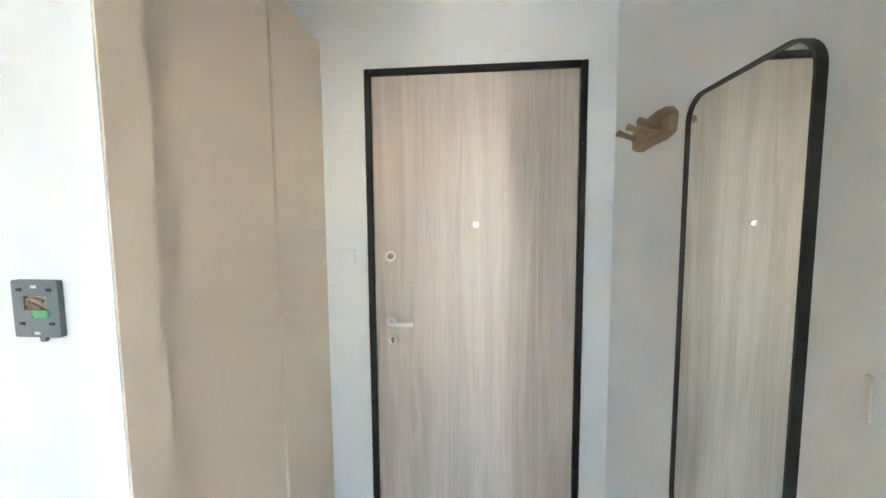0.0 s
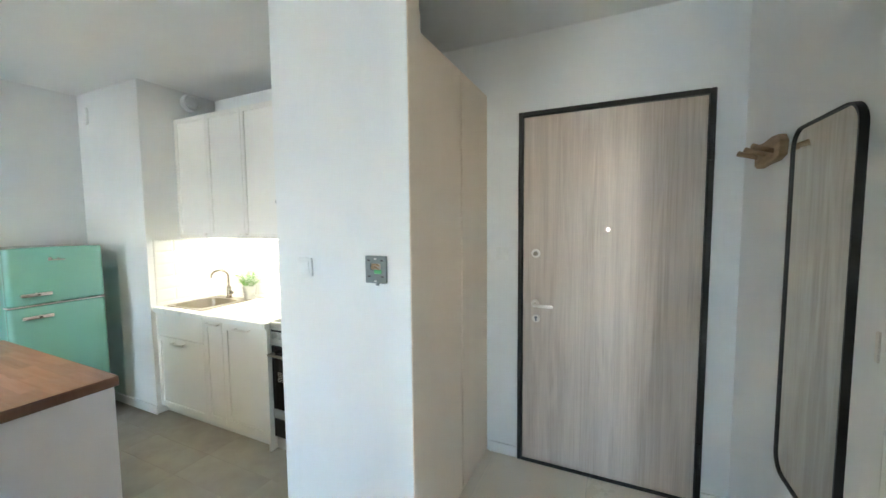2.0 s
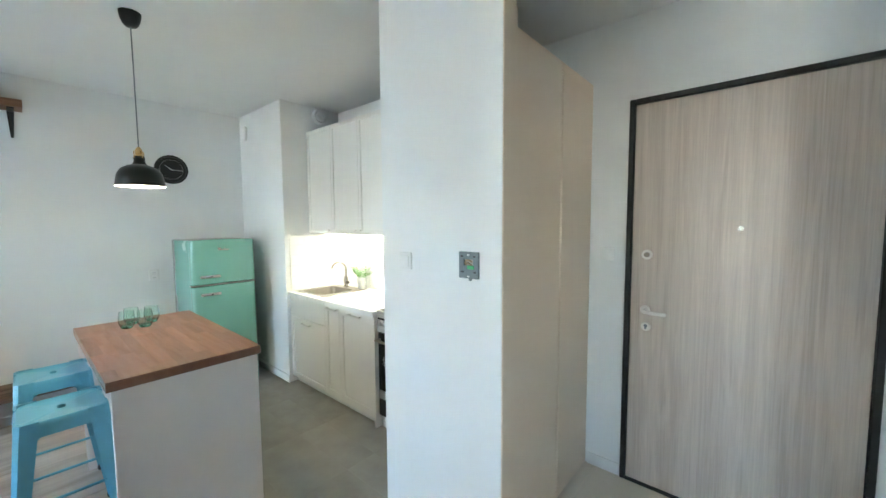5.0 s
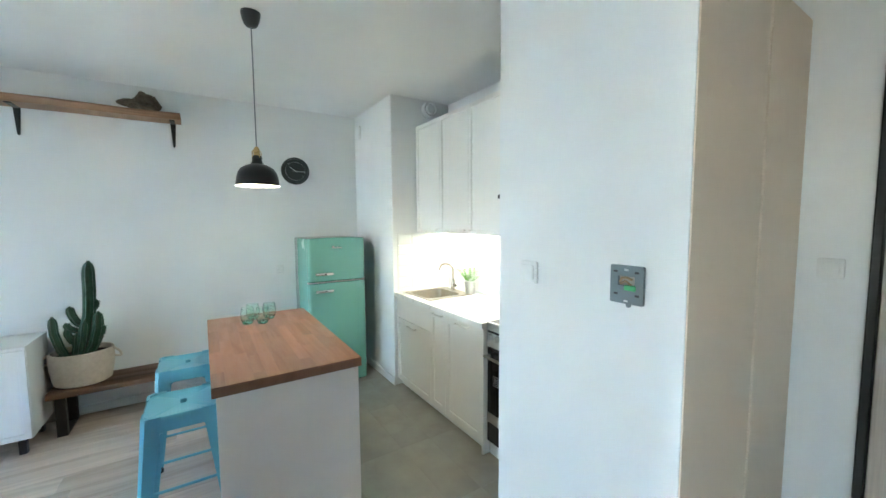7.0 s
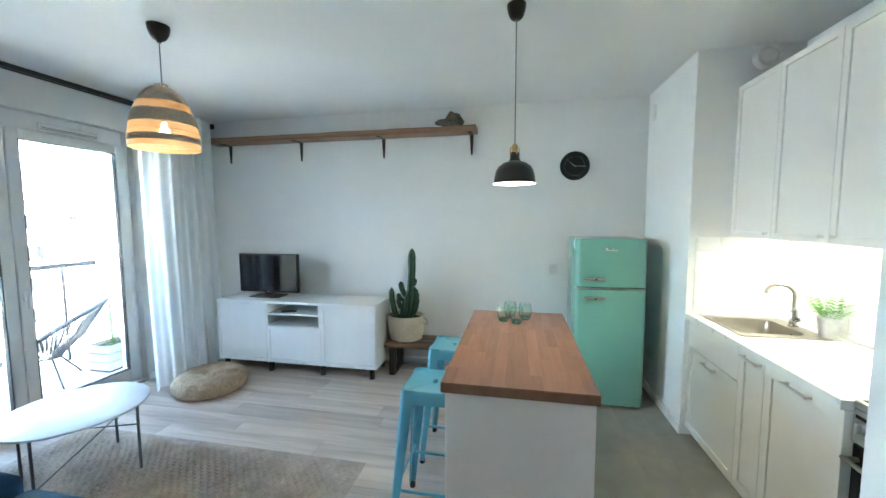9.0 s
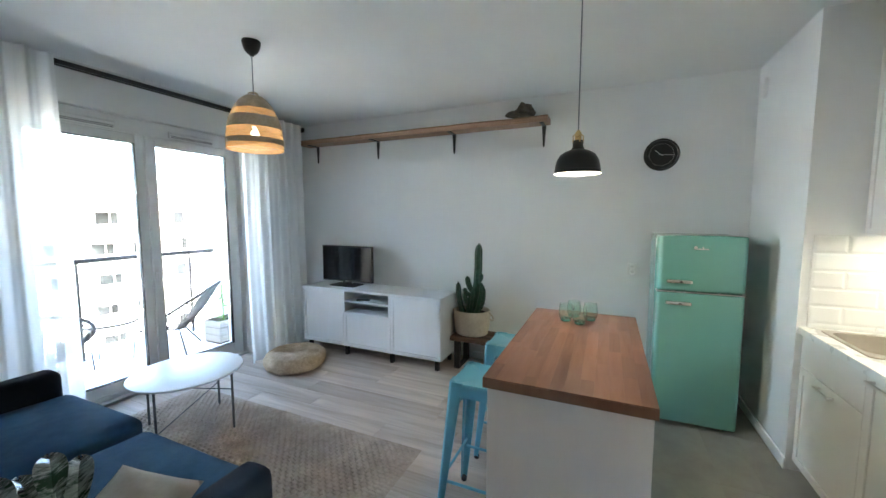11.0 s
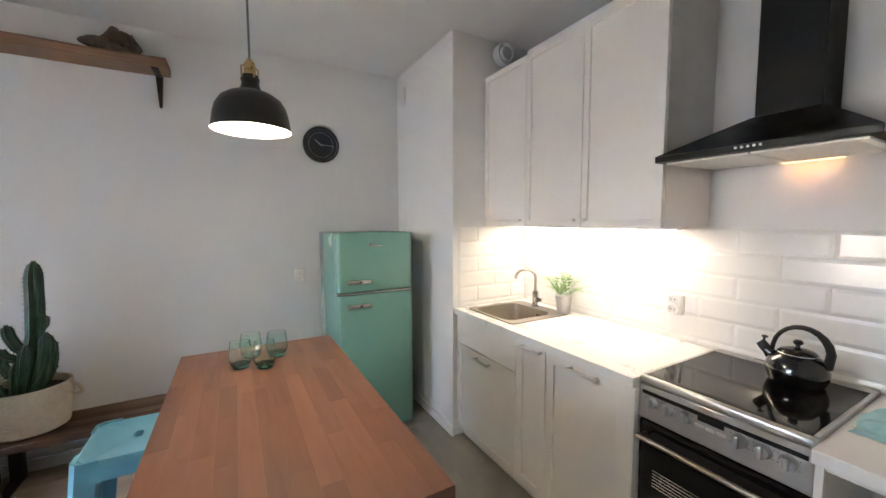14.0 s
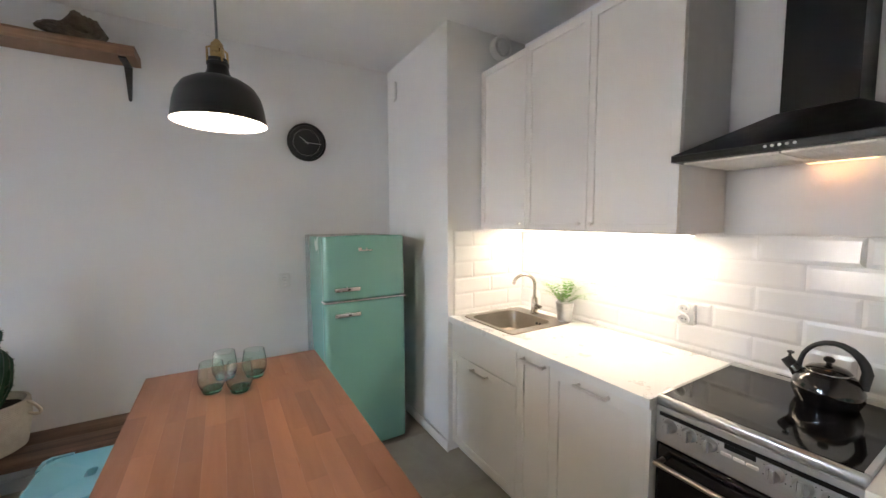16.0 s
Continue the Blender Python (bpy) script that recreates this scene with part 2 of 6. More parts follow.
    nt.links.new(last, b.inputs["Base Color"])
    rg = nt.nodes.new("ShaderNodeMapRange")
    rg.inputs[3].default_value, rg.inputs[4].default_value = rough - 0.07, rough + 0.07
    nt.links.new(cl.outputs[0], rg.inputs[0])
    nt.links.new(rg.outputs[0], b.inputs["Roughness"])
    bp = nt.nodes.new("ShaderNodeBump")
    bp.inputs["Strength"].default_value, bp.inputs["Distance"].default_value = 0.12, 0.002
    nt.links.new(fine.outputs[0], bp.inputs["Height"])
    nt.links.new(bp.outputs[0], b.inputs["Normal"])
    return mt


def glow(name, colour, strength):
    mt = bpy.data.materials.new(name)
    mt.use_nodes = True
    b = mt.node_tree.nodes["Principled BSDF"]
    b.inputs["Base Color"].default_value = (*colour, 1)
    b.inputs["Emission Color"].default_value, b.inputs["Emission Strength"].default_value = (*colour, 1), strength
    return mt


def glass(name, colour=(1, 1, 1), rough=0.0, ior=1.45):
    mt = bpy.data.materials.new(name)
    mt.use_nodes = True
    b = mt.node_tree.nodes["Principled BSDF"]
    b.inputs["Base Color"].default_value = (*colour, 1)
    b.inputs["Roughness"].default_value, b.inputs["IOR"].default_value, b.inputs["Transmission Weight"].default_value = rough, ior, 1.0
    return mt


def cloth(name, colour, through_light=0.5, weave=900.0, gaps=0.0):
    """Cloth or weave that lets light through."""
    mt = bpy.data.materials.new(name)
    mt.use_nodes = True
    nt = mt.node_tree
    b = nt.nodes["Principled BSDF"]
    out = nt.nodes["Material Output"]
    b.inputs["Base Color"].default_value, b.inputs["Roughness"].default_value = (*colour, 1), 0.9
    tr = nt.nodes.new("ShaderNodeBsdfTranslucent")
    tr.inputs[0].default_value = (*colour, 1)
    tc = nt.nodes.new("ShaderNodeTexCoord")
    nz = nt.nodes.new("ShaderNodeTexNoise")
    nz.inputs["Scale"].default_value = weave
    nt.links.new(tc.outputs["Object"], nz.inputs["Vector"])
    bp = nt.nodes.new("ShaderNodeBump")
    bp.inputs["Strength"].default_value, bp.inputs["Distance"].default_value = 0.4, 0.002
    nt.links.new(nz.outputs[0], bp.inputs["Height"])
    nt.links.new(bp.outputs[0], b.inputs["Normal"])
    mx = nt.nodes.new("ShaderNodeMixShader")
    mx.inputs[0].default_value = through_light
    nt.links.new(b.outputs[0], mx.inputs[1])
    nt.links.new(tr.outputs[0], mx.inputs[2])
    last = mx.outputs[0]
    if gaps:
        cl = nt.nodes.new("ShaderNodeBsdfTransparent")
        m2 = nt.nodes.new("ShaderNodeMixShader")
        m2.inputs[0].default_value = gaps
        nt.links.new(last, m2.inputs[1])
        nt.links.new(cl.outputs[0], m2.inputs[2])
        last = m2.outputs[0]
    nt.links.new(last, out.inputs[0])
    return mt


PAINT = material("white wall paint", (0.80, 0.80, 0.79), 0.85, colour2=(0.77, 0.775, 0.77), scale=3.0, bump=0.12, bump_scale=140)
# Darker than plain beige: the doorway's shade is put into this colour.
CASING = material("beige casing toned down for shade", (0.54, 0.445, 0.375), 0.5, colour2=(0.50, 0.41, 0.345), scale=5, stretch=(6, 6, 0.3), rough_var=0.03)
TABLELEG = material("dark grey table steel", (0.11, 0.105, 0.10), 0.4, scale=30)
# Cream chosen for unseen walls, to warm the daylight bounced into the hall.
CREAMPAINT = material("cream paint to warm hall bounce", (0.80, 0.71, 0.60), 0.85, scale=3.0, bump=0.1, bump_scale=140)
CEILING = material("white ceiling paint", (0.82, 0.82, 0.81), 0.9, colour2=(0.79, 0.79, 0.785), scale=2.0, bump=0.08, bump_scale=120)
TRIM = material("white lacquered trim", (0.80, 0.80, 0.79), 0.4, scale=6, rough_var=0.04)
LACQUER = material("white cabinet lacquer", (0.81, 0.785, 0.74), 0.35, colour2=(0.79, 0.765, 0.72), scale=5, rough_var=0.05)
CARCASS = material("white melamine", (0.79, 0.785, 0.77), 0.45, scale=7)
WHITE_FOIL = material("white matt foil with fine grain", (0.80, 0.80, 0.80), 0.5, colour2=(0.775, 0.775, 0.775), scale=14, stretch=(3, 3, 0.4), bump=0.1, bump_scale=40, bump_stretch=(20, 20, 1))
BEIGE = material("cream wardrobe laminate", (0.79, 0.665, 0.535), 0.5, colour2=(0.775, 0.65, 0.52), scale=4, rough_var=0.02, spec=0.35)
DOORWOOD = grained("pale sonoma oak laminate", (0.62, 0.53, 0.455), (0.33, 0.265, 0.215), 0, 2, 0.48, 0.0, 0.45, 0.45, 10.5, 0.6)
BLACKSTEEL = material("black powder-coated steel", (0.018, 0.017, 0.017), 0.45, scale=30, bump=0.1, bump_scale=400)
CHROME = material("polished chrome", (0.80, 0.78, 0.75), 0.24, 1.0, scale=30, rough_var=0.05)
STEEL = material("brushed stainless steel", (0.56, 0.55, 0.53), 0.3, 1.0, colour2=(0.54, 0.53, 0.51), scale=40, stretch=(0.2, 6, 6), rough_var=0.025)
# White laminate; its pink tint stands in for warm light from the hall.
ISLANDWHITE = material("white laminate tinted for warm light", (0.88, 0.81, 0.785), 0.45, scale=3, bump=0.03, bump_scale=200)
TAPSTEEL = material("brushed tap steel", (0.52, 0.47, 0.42), 0.22, 1.0, scale=40)
HOODBLACK = material("satin black hood enamel", (0.006, 0.006, 0.006), 0.4, scale=10, spec=0.25)
ALUFILTER = material("brushed aluminium filter", (0.62, 0.60, 0.56), 0.55, 1.0, scale=60)
COOKERSTEEL = material("brushed grey cooker steel", (0.54, 0.53, 0.51), 0.32, 1.0, colour2=(0.50, 0.49, 0.47), scale=40, stretch=(0.2, 6, 6), rough_var=0.03)
SINKSTEEL = material("dull sink steel", (0.36, 0.32, 0.27), 0.32, 1.0, colour2=(0.33, 0.29, 0.245), scale=40, rough_var=0.04)
SATIN = material("satin nickel", (0.82, 0.78, 0.73), 0.38, 1.0, scale=40)
BRASS = material("warm brass", (0.62, 0.44, 0.2), 0.28, 1.0, colour2=(0.5, 0.34, 0.15), scale=30)
MIRROR = material("mirror silver", (0.70, 0.735, 0.71), 0.02, 1.0, colour2=(0.70, 0.735, 0.71), scale=1, rough_var=0.0)
CONCRETE = material("grey concrete-look tile", (0.385, 0.365, 0.32), 0.42, colour2=(0.265, 0.25, 0.22), scale=5.5, contrast=0.4, bump=0.06, bump_scale=90, spread=0.03, rough_var=0.1)
GROUT = material("grey grout", (0.32, 0.305, 0.27), 0.9, scale=30)
CREAMTILE = material("cream porcelain tile", (0.78, 0.69, 0.57), 0.3, colour2=(0.74, 0.65, 0.535), scale=3.5, spread=0.02, rough_var=0.06)
PLANK = grained("greyed oak floor plank", (0.60, 0.50, 0.42), (0.30, 0.235, 0.185), 0, 1, 0.45, 0.10, 0.9, 0.35, 8.0)
STAVE = material("oiled acacia stave", (0.285, 0.137, 0.080), 0.33, colour2=(0.195, 0.086, 0.052), scale=9, stretch=(0.3, 3, 1), contrast=0.38, spread=0.20, bump=0.08, bump_scale=30, bump_stretch=(1, 20, 1), distort=0.4)
SHELFWOOD = grained("stained pine board", (0.36, 0.205, 0.115), (0.12, 0.058, 0.032), 2, 1, 0.55, 0.0, 0.9, 0.4, 16.0)
BENCHWOOD = grained("dark reclaimed oak", (0.17, 0.092, 0.052), (0.026, 0.014, 0.009), 0, 1, 0.6, 0.15, 0.9, 0.6, 16.0)
RACKWOOD = material("rough knotty wood", (0.42, 0.28, 0.155), 0.65, colour2=(0.17, 0.10, 0.055), scale=14, stretch=(1, 0.5, 2), contrast=0.35, bump=0.4, bump_scale=40)
DRIFT = material("weathered driftwood", (0.22, 0.18, 0.135), 0.85, colour2=(0.04, 0.03, 0.022), scale=20, contrast=0.35, bump=1.0, bump_scale=70)
MINT = material("mint green fridge enamel", (0.175, 0.40, 0.34), 0.24, colour2=(0.17, 0.39, 0.33), scale=3, coat=0.5, rough_var=0.04)
SKYBLUE = material("sky blue enamelled steel", (0.145, 0.43, 0.565), 0.32, colour2=(0.135, 0.41, 0.545), scale=8, rough_var=0.02)
BLACKLAMP = material("black lamp enamel", (0.012, 0.012, 0.0115), 0.33, colour2=(0.0115, 0.0115, 0.011), scale=20, coat=0.15, rough_var=0.012)
LAMPWHITE = material("white lamp lining", (0.86, 0.85, 0.82), 0.5, scale=20)
BLACKGLASS = material("black ceramic glass", (0.006, 0.006, 0.007), 0.06, scale=10, rough_var=0.015, spec=0.42)
BLACKPLASTIC = material("black plastic", (0.015, 0.015, 0.016), 0.4, scale=30)
ENAMEL = material("black enamel kettle", (0.008, 0.0075, 0.007), 0.09, scale=12, coat=0.8, rough_var=0.03)
GREYPLASTIC = material("grey plastic back plate", (0.17, 0.2, 0.215), 0.5, scale=40)
GREENPLASTIC = material("green terminal block", (0.08, 0.42, 0.16), 0.4, scale=40)
WHITEPLASTIC = material("white switch plastic", (0.79, 0.79, 0.77), 0.32, scale=40)
COUNTER = material("white laminate worktop", (0.82, 0.81, 0.785), 0.3, colour2=(0.79, 0.78, 0.755), scale=8, rough_var=0.05)
TILEGLAZE = material("white glazed ceramic", (0.80, 0.795, 0.78), 0.09, colour2=(0.785, 0.78, 0.765), scale=6, spread=0.012, rough_var=0.03, spec=0.36)
TILEGROUT = material("white tile grout", (0.72, 0.71, 0.69), 0.9, scale=40)
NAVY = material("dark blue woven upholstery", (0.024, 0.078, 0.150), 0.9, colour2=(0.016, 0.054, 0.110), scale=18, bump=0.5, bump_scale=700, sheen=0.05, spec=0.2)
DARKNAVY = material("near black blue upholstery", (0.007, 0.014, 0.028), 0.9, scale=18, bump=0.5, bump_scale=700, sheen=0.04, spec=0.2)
LINEN = material("natural linen cushion", (0.46, 0.41, 0.345), 0.9, colour2=(0.40, 0.35, 0.29), scale=30, bump=0.5, bump_scale=600)
PALELINEN = material("pale grey cushion", (0.55, 0.53, 0.50), 0.9, scale=30, bump=0.5, bump_scale=600)
ROPE = material("cream cotton rope", (0.62, 0.55, 0.455), 0.9, colour2=(0.52, 0.45, 0.36), scale=40, bump=0.7, bump_scale=260)
JUTE = material("natural jute braid", (0.60, 0.46, 0.315), 0.9, colour2=(0.36, 0.26, 0.165), scale=60, contrast=0.3, bump=0.8, bump_scale=240)
RUG = material("beige looped wool rug", (0.53, 0.43, 0.345), 0.95, colour2=(0.29, 0.23, 0.18), scale=34, contrast=0.42, bump=0.9, bump_scale=150, distort=0.6)
CACTUS = material("dark green cactus skin", (0.022, 0.075, 0.035), 0.45, colour2=(0.010, 0.04, 0.02), scale=16, bump=0.3, bump_scale=90)
SPINE = material("dry cactus spine", (0.10, 0.09, 0.05), 0.7, scale=30)
SOIL = material("dark potting soil", (0.028, 0.02, 0.014), 0.95, scale=60, bump=1.0, bump_scale=120)
FERN = material("bright green fern leaf", (0.16, 0.36, 0.035), 0.55, colour2=(0.09, 0.25, 0.02), scale=20, spread=0.1)
ZINC = material("galvanised zinc", (0.66, 0.66, 0.65), 0.38, 0.6, colour2=(0.50, 0.51, 0.51), scale=24, rough_var=0.1)
TABLEWHITE = material("white lacquered table top", (0.80, 0.81, 0.82), 0.42, colour2=(0.79, 0.80, 0.81), scale=8, rough_var=0.02)
SCREEN = material("dark television screen", (0.002, 0.0022, 0.0028), 0.10, scale=8, rough_var=0.02, spec=0.13)
PVC = material("white window profile", (0.78, 0.79, 0.79), 0.35, scale=10, rough_var=0.04)
GASKET = material("black rubber gasket", (0.012, 0.012, 0.013), 0.6, scale=40)
PANE = glass("clear window glass")
TUMBLER = glass("clear green tinged glass", (0.84, 0.96, 0.915), 0.0, 1.45)
TUMBLERFOOT = glass("deep green bottle glass", (0.20, 0.58, 0.44), 0.0, 1.45)
CURTAIN = cloth("sheer white curtain", (0.95, 0.955, 0.955), 0.66, 500, 0.15)
SEAGRASS = material("tan seagrass weave", (0.60, 0.50, 0.37), 0.85, colour2=(0.46, 0.38, 0.27), scale=60, bump=0.8, bump_scale=260)
BAMBOO = cloth("thin bamboo weave", (0.74, 0.48, 0.25), 0.42, 400, 0.16)
HOODLENS = glow("warm hood lamp lens", (1.0, 0.60, 0.28), 0.10)
BULB = glow("lit bulb", (1.0, 0.86, 0.64), 1.0)
LEDSTRIP = glow("lit strip", (1.0, 0.90, 0.72), 1.0)
OUTCONC = material("pale balcony concrete", (0.62, 0.61, 0.59), 0.8, scale=6, bump=0.2, bump_scale=80)
FACADE = material("white rendered facade", (0.74, 0.74, 0.72), 0.9, colour2=(0.68, 0.68, 0.665), scale=0.8)
FARGLASS = material("distant window glass", (0.022, 0.024, 0.026), 0.3, scale=0.4, spread=0.6, spec=0.15)
GRASS = material("distant lawn and paving", (0.16, 0.17, 0.12), 0.95, colour2=(0.24, 0.23, 0.20), scale=0.15)
SMUDGE = material("grey printed mark", (0.5, 0.52, 0.5), 0.3, 0.6, scale=20)
TOWEL = material("turquoise terry cloth", (0.26, 0.52, 0.58), 0.95, colour2=(0.40, 0.64, 0.68), scale=30, contrast=0.3, bump=0.9, bump_scale=300)
CLOCKFACE = material("matt black clock dial", (0.02, 0.021, 0.021), 0.55, scale=20)
CLOCKMARK = material("pale dial marks", (0.62, 0.62, 0.60), 0.5, scale=20)
PLANTERWOOD = material("bleached planter wood", (0.42, 0.38, 0.33), 0.7, colour2=(0.3, 0.27, 0.23), scale=10, stretch=(0.4, 3, 3), bump=0.3)
WIRE = material("black outdoor cord", (0.012, 0.012, 0.012), 0.5, scale=30)
# The pale second tone paints glints onto the dark leaf.
GLINTLEAF = material("dark plant leaf with painted glints", (0.012, 0.035, 0.018), 0.25, colour2=(0.20, 0.23, 0.20), scale=40, stretch=(1, 3, 1), contrast=0.12)
# ---- the large structure ----
TOP = 2.715                     # ceiling height
XW, YK, YD, XE, YS = -3.89, 2.385, 2.42, 1.055, -3.0   # room faces: west, kitchen, entrance, east, window wall


def walls(name, boxes, label, mat=PAINT):
    bm = bmesh.new()
    for lo, hi in boxes:
        solid(bm, lo, hi)
    return structure(name, bm, mat, label)


walls("wall_west", [((XW - 0.16, YS - 0.3, -0.1), (XW, YK + 0.15, TOP))], "white painted plaster wall behind the sideboard")
walls("wall_kitchen", [((XW, YK, -0.1), (-0.90, YK + 0.15, TOP))], "white painted wall behind the kitchen units")
walls("wall_column", [((XW, 1.756, -0.1), (-2.95, YK, TOP))], "white boxed-in shaft beside the fridge")
walls("wall_entrance", [((-0.90, YD, -0.1), (-0.066, YD + 0.18, TOP)), ((0.902, YD, -0.1), (XE + 0.16, YD + 0.18, TOP)), ((-0.066, YD, 2.222), (0.902, YD + 0.18, TOP))],
      "white painted wall round the entrance door")
walls("wall_wardrobe", [((-0.92, 1.269, -0.1), (-0.23, 1.362, TOP)), ((-0.92, 1.362, -0.1), (-0.84, YK, TOP)), ((-0.90, YK, -0.1), (-0.84, YD, TOP))],
      "white wall that boxes in the hall wardrobe")
walls("wall_east", [((XE, 1.265, -0.1), (XE + 0.14, YD, TOP)), ((XE, 0.36, 2.06), (XE + 0.14, 1.265, TOP)), ((XE, -0.12, -0.1), (XE + 0.14, 0.36, TOP))],
      "white painted hall wall with the mirror")
walls("wall_south_hall", [((-0.10, -0.12, -0.1), (0.27, 0.012, TOP)), ((0.27, -0.12, 2.06), (XE, 0.012, TOP))], "white hall wall with a doorway")
walls("wall_sofa", [((-0.10, YS, -0.1), (0.04, -0.12, TOP))], "white wall behind the sofa")
walls("wall_window", [((XW, YS - 0.3, -0.1), (-2.965, YS, TOP)), ((-1.20, YS - 0.3, -0.1), (0.04, YS, TOP)), ((-2.965, YS - 0.3, 2.395), (-1.20, YS, TOP)), ((-2.965, YS - 0.3, -0.1), (-1.20, YS, 0.02))],
      "white wall round the balcony window")
# Unseen walls: openings placed to light the hall, outer fin to block the sun.
walls("wall_outer", [((2.3, -1.60, -0.1), (2.4, 1.7, TOP)), ((2.3, -1.95, -0.1), (2.4, -1.60, 0.4)), ((2.3, -1.95, 2.4), (2.4, -1.60, TOP)), ((2.3, -2.1, -0.1), (2.4, -1.95, TOP)), ((2.4, -1.60, -0.1), (3.2, -1.48, TOP)),
                     ((0.04, -2.1, -0.1), (0.16, -2.0, 0.15)), ((0.04, -2.1, 2.50), (0.16, -2.0, TOP)), ((0.16, -2.1, -0.1), (1.05, -2.0, TOP)), ((1.05, -2.1, -0.1), (1.45, -2.0, 0.4)), ((1.05, -2.1, 2.3), (1.45, -2.0, TOP)), ((1.45, -2.1, -0.1), (2.3, -2.0, TOP)),
                     ((XE + 0.14, 1.6, -0.1), (2.3, 1.7, TOP)), ((XE + 0.14, -0.12, -0.1), (2.3, 0.0, TOP))],
      "unseen cream walls next door, with openings added to light the hall", CREAMPAINT)
structure("ceiling", cube((XW - 0.16, YS - 0.3, TOP), (2.4, YD + 0.18, TOP + 0.2)), CEILING, "smooth white painted ceiling")
floor = structure("floor", cube((XW - 0.16, YS - 0.3, -0.15), (2.4, YD + 0.18, -0.0015)), GROUT, "floor of oak planks, grey tile and cream tile")


# skirting boards
def skirting(lo, hi):
    structure("baseboard", cube(lo, hi, 0.004), TRIM, "white painted skirting board", True)


S = 0.014
skirting((XW, YS, 0), (XW + S, 1.756, 0.075))
skirting((XW + S, 1.756 - S, 0), (-2.95 + S, 1.756, 0.075))
skirting((-0.92 - S, 1.269 - S, 0), (-0.23 + S, 1.269, 0.075))
skirting((-0.29, YD - S, 0), (-0.092, YD, 0.075))
skirting((0.928, YD - S, 0), (XE, YD, 0.075))
skirting((XE - S, 1.265, 0), (XE, YD - S, 0.075))
skirting((-3.86, YS, 0), (-2.965, YS + S, 0.075))
skirting((-1.20, YS, 0), (-0.10, YS + S, 0.075))


# ---- balcony window ----
def leaf_frame(x0, x1, z0, z1, y0, y1, w=0.075):
    bm = bmesh.new()
    solid(bm, (x0, y0, z0), (x0 + w, y1, z1), 0.006)
    solid(bm, (x1 - w, y0, z0), (x1, y1, z1), 0.006)
    solid(bm, (x0 + w, y0, z0), (x1 - w, y1, z0 + w + 0.02), 0.006)
    solid(bm, (x0 + w, y0, z1 - w), (x1 - w, y1, z1), 0.006)
    return bm


WY = -3.10
win = tagged(thing("window_1", (-2.08, WY, 0.02), "white plastic double balcony door with clear glass", ""), kind="structure")
fr = bmesh.new()
solid(fr, (-2.962, WY - 0.05, 0.022), (-2.915, WY + 0.04, 2.392), 0.004)
solid(fr, (-1.25, WY - 0.05, 0.022), (-1.203, WY + 0.04, 2.392), 0.004)
solid(fr, (-2.915, WY - 0.05, 2.262), (-1.25, WY + 0.04, 2.392), 0.004)
solid(fr, (-2.915, WY - 0.05, 0.022), (-1.25, WY + 0.04, 0.062), 0.004)
part("window_frame", fr, PVC, win)
for a, b in ((-2.913, -2.086), (-2.080, -1.252)):
    leaf = part("window_leaf", leaf_frame(a, b, 0.066, 2.258, WY - 0.03, WY + 0.06), PVC, win)
    g = bmesh.new()
    for lo, hi in (((a + 0.075, 0.161), (a + 0.081, 2.183)), ((b - 0.081, 0.161), (b - 0.075, 2.183)), ((a + 0.081, 0.161), (b - 0.081, 0.167)), ((a + 0.081, 2.177), (b - 0.081, 2.183))):
        solid(g, (lo[0], WY + 0.02, lo[1]), (hi[0], WY + 0.058, hi[1]))
    part("gasket", g, GASKET, leaf)
    pane = part("pane", cube((a + 0.078, WY + 0.004, 0.164), (b - 0.078, WY + 0.012, 2.180)), PANE, leaf, "clear glass pane", False)
    pane.visible_shadow = False
    mid = (a + b) / 2
    vent = part("trickle_vent", joined(cube((mid - 0.21, WY + 0.04, 2.276), (mid + 0.21, WY + 0.062, 2.336), 0.006, 2), cube((mid - 0.20, WY + 0.062, 2.312), (mid + 0.20, WY + 0.080, 2.328), 0.004, 2)), PVC, win, "white trickle vent with a hood")
    part("vent_slot", joined(*[cube((mid - 0.195, WY + 0.0615, 2.284 + 0.012 * k), (mid + 0.195, WY + 0.0635, 2.288 + 0.012 * k)) for k in range(2)]), GASKET, vent, "dark slot")
handle = joined(cube((-2.132, WY + 0.06, 0.98), (-2.104, WY + 0.072, 1.05), 0.004), cube((-2.128, WY + 0.072, 1.03), (-2.108, WY + 0.105, 1.05), 0.004), cube((-2.128, WY + 0.09, 0.92), (-2.108, WY + 0.105, 1.04), 0.005))
part("handle", handle, PVC, win)
part("window_sill", cube((-2.965, YS - 0.04, 0.0), (-1.20, YS + 0.0, 0.024), 0.003), TRIM, win)

# ---- outside: balcony and the block across ----
structure("balcony_floor", cube((-3.9, -4.75, -0.25), (0.6, YS - 0.3, -0.02)), OUTCONC, "pale concrete balcony floor")
structure("balcony_side_wall", cube((-3.82, -4.75, -0.02), (-3.66, YS - 0.3, 1.9)), FACADE, "white rendered balcony side wall")
rail = thing("balcony_railing", (-1.6, -4.45, -0.02), "dark metal balcony railing with slim posts", "railing")
part("handrail", cube((-3.6, -4.475, 1.045), (0.5, -4.425, 1.100), 0.006), BLACKSTEEL, rail)
for k in range(4):
    x = -3.27 + 1.17 * k
    part("post", cube((x - 0.012, -4.47, -0.02), (x + 0.012, -4.44, 1.07), 0.003), BLACKSTEEL, rail)
part("infill_panel", cube((-3.62, -4.49, 0.08), (0.5, -4.482, 1.0)), PANE, rail, "clear glass infill panel", False).visible_shadow = False
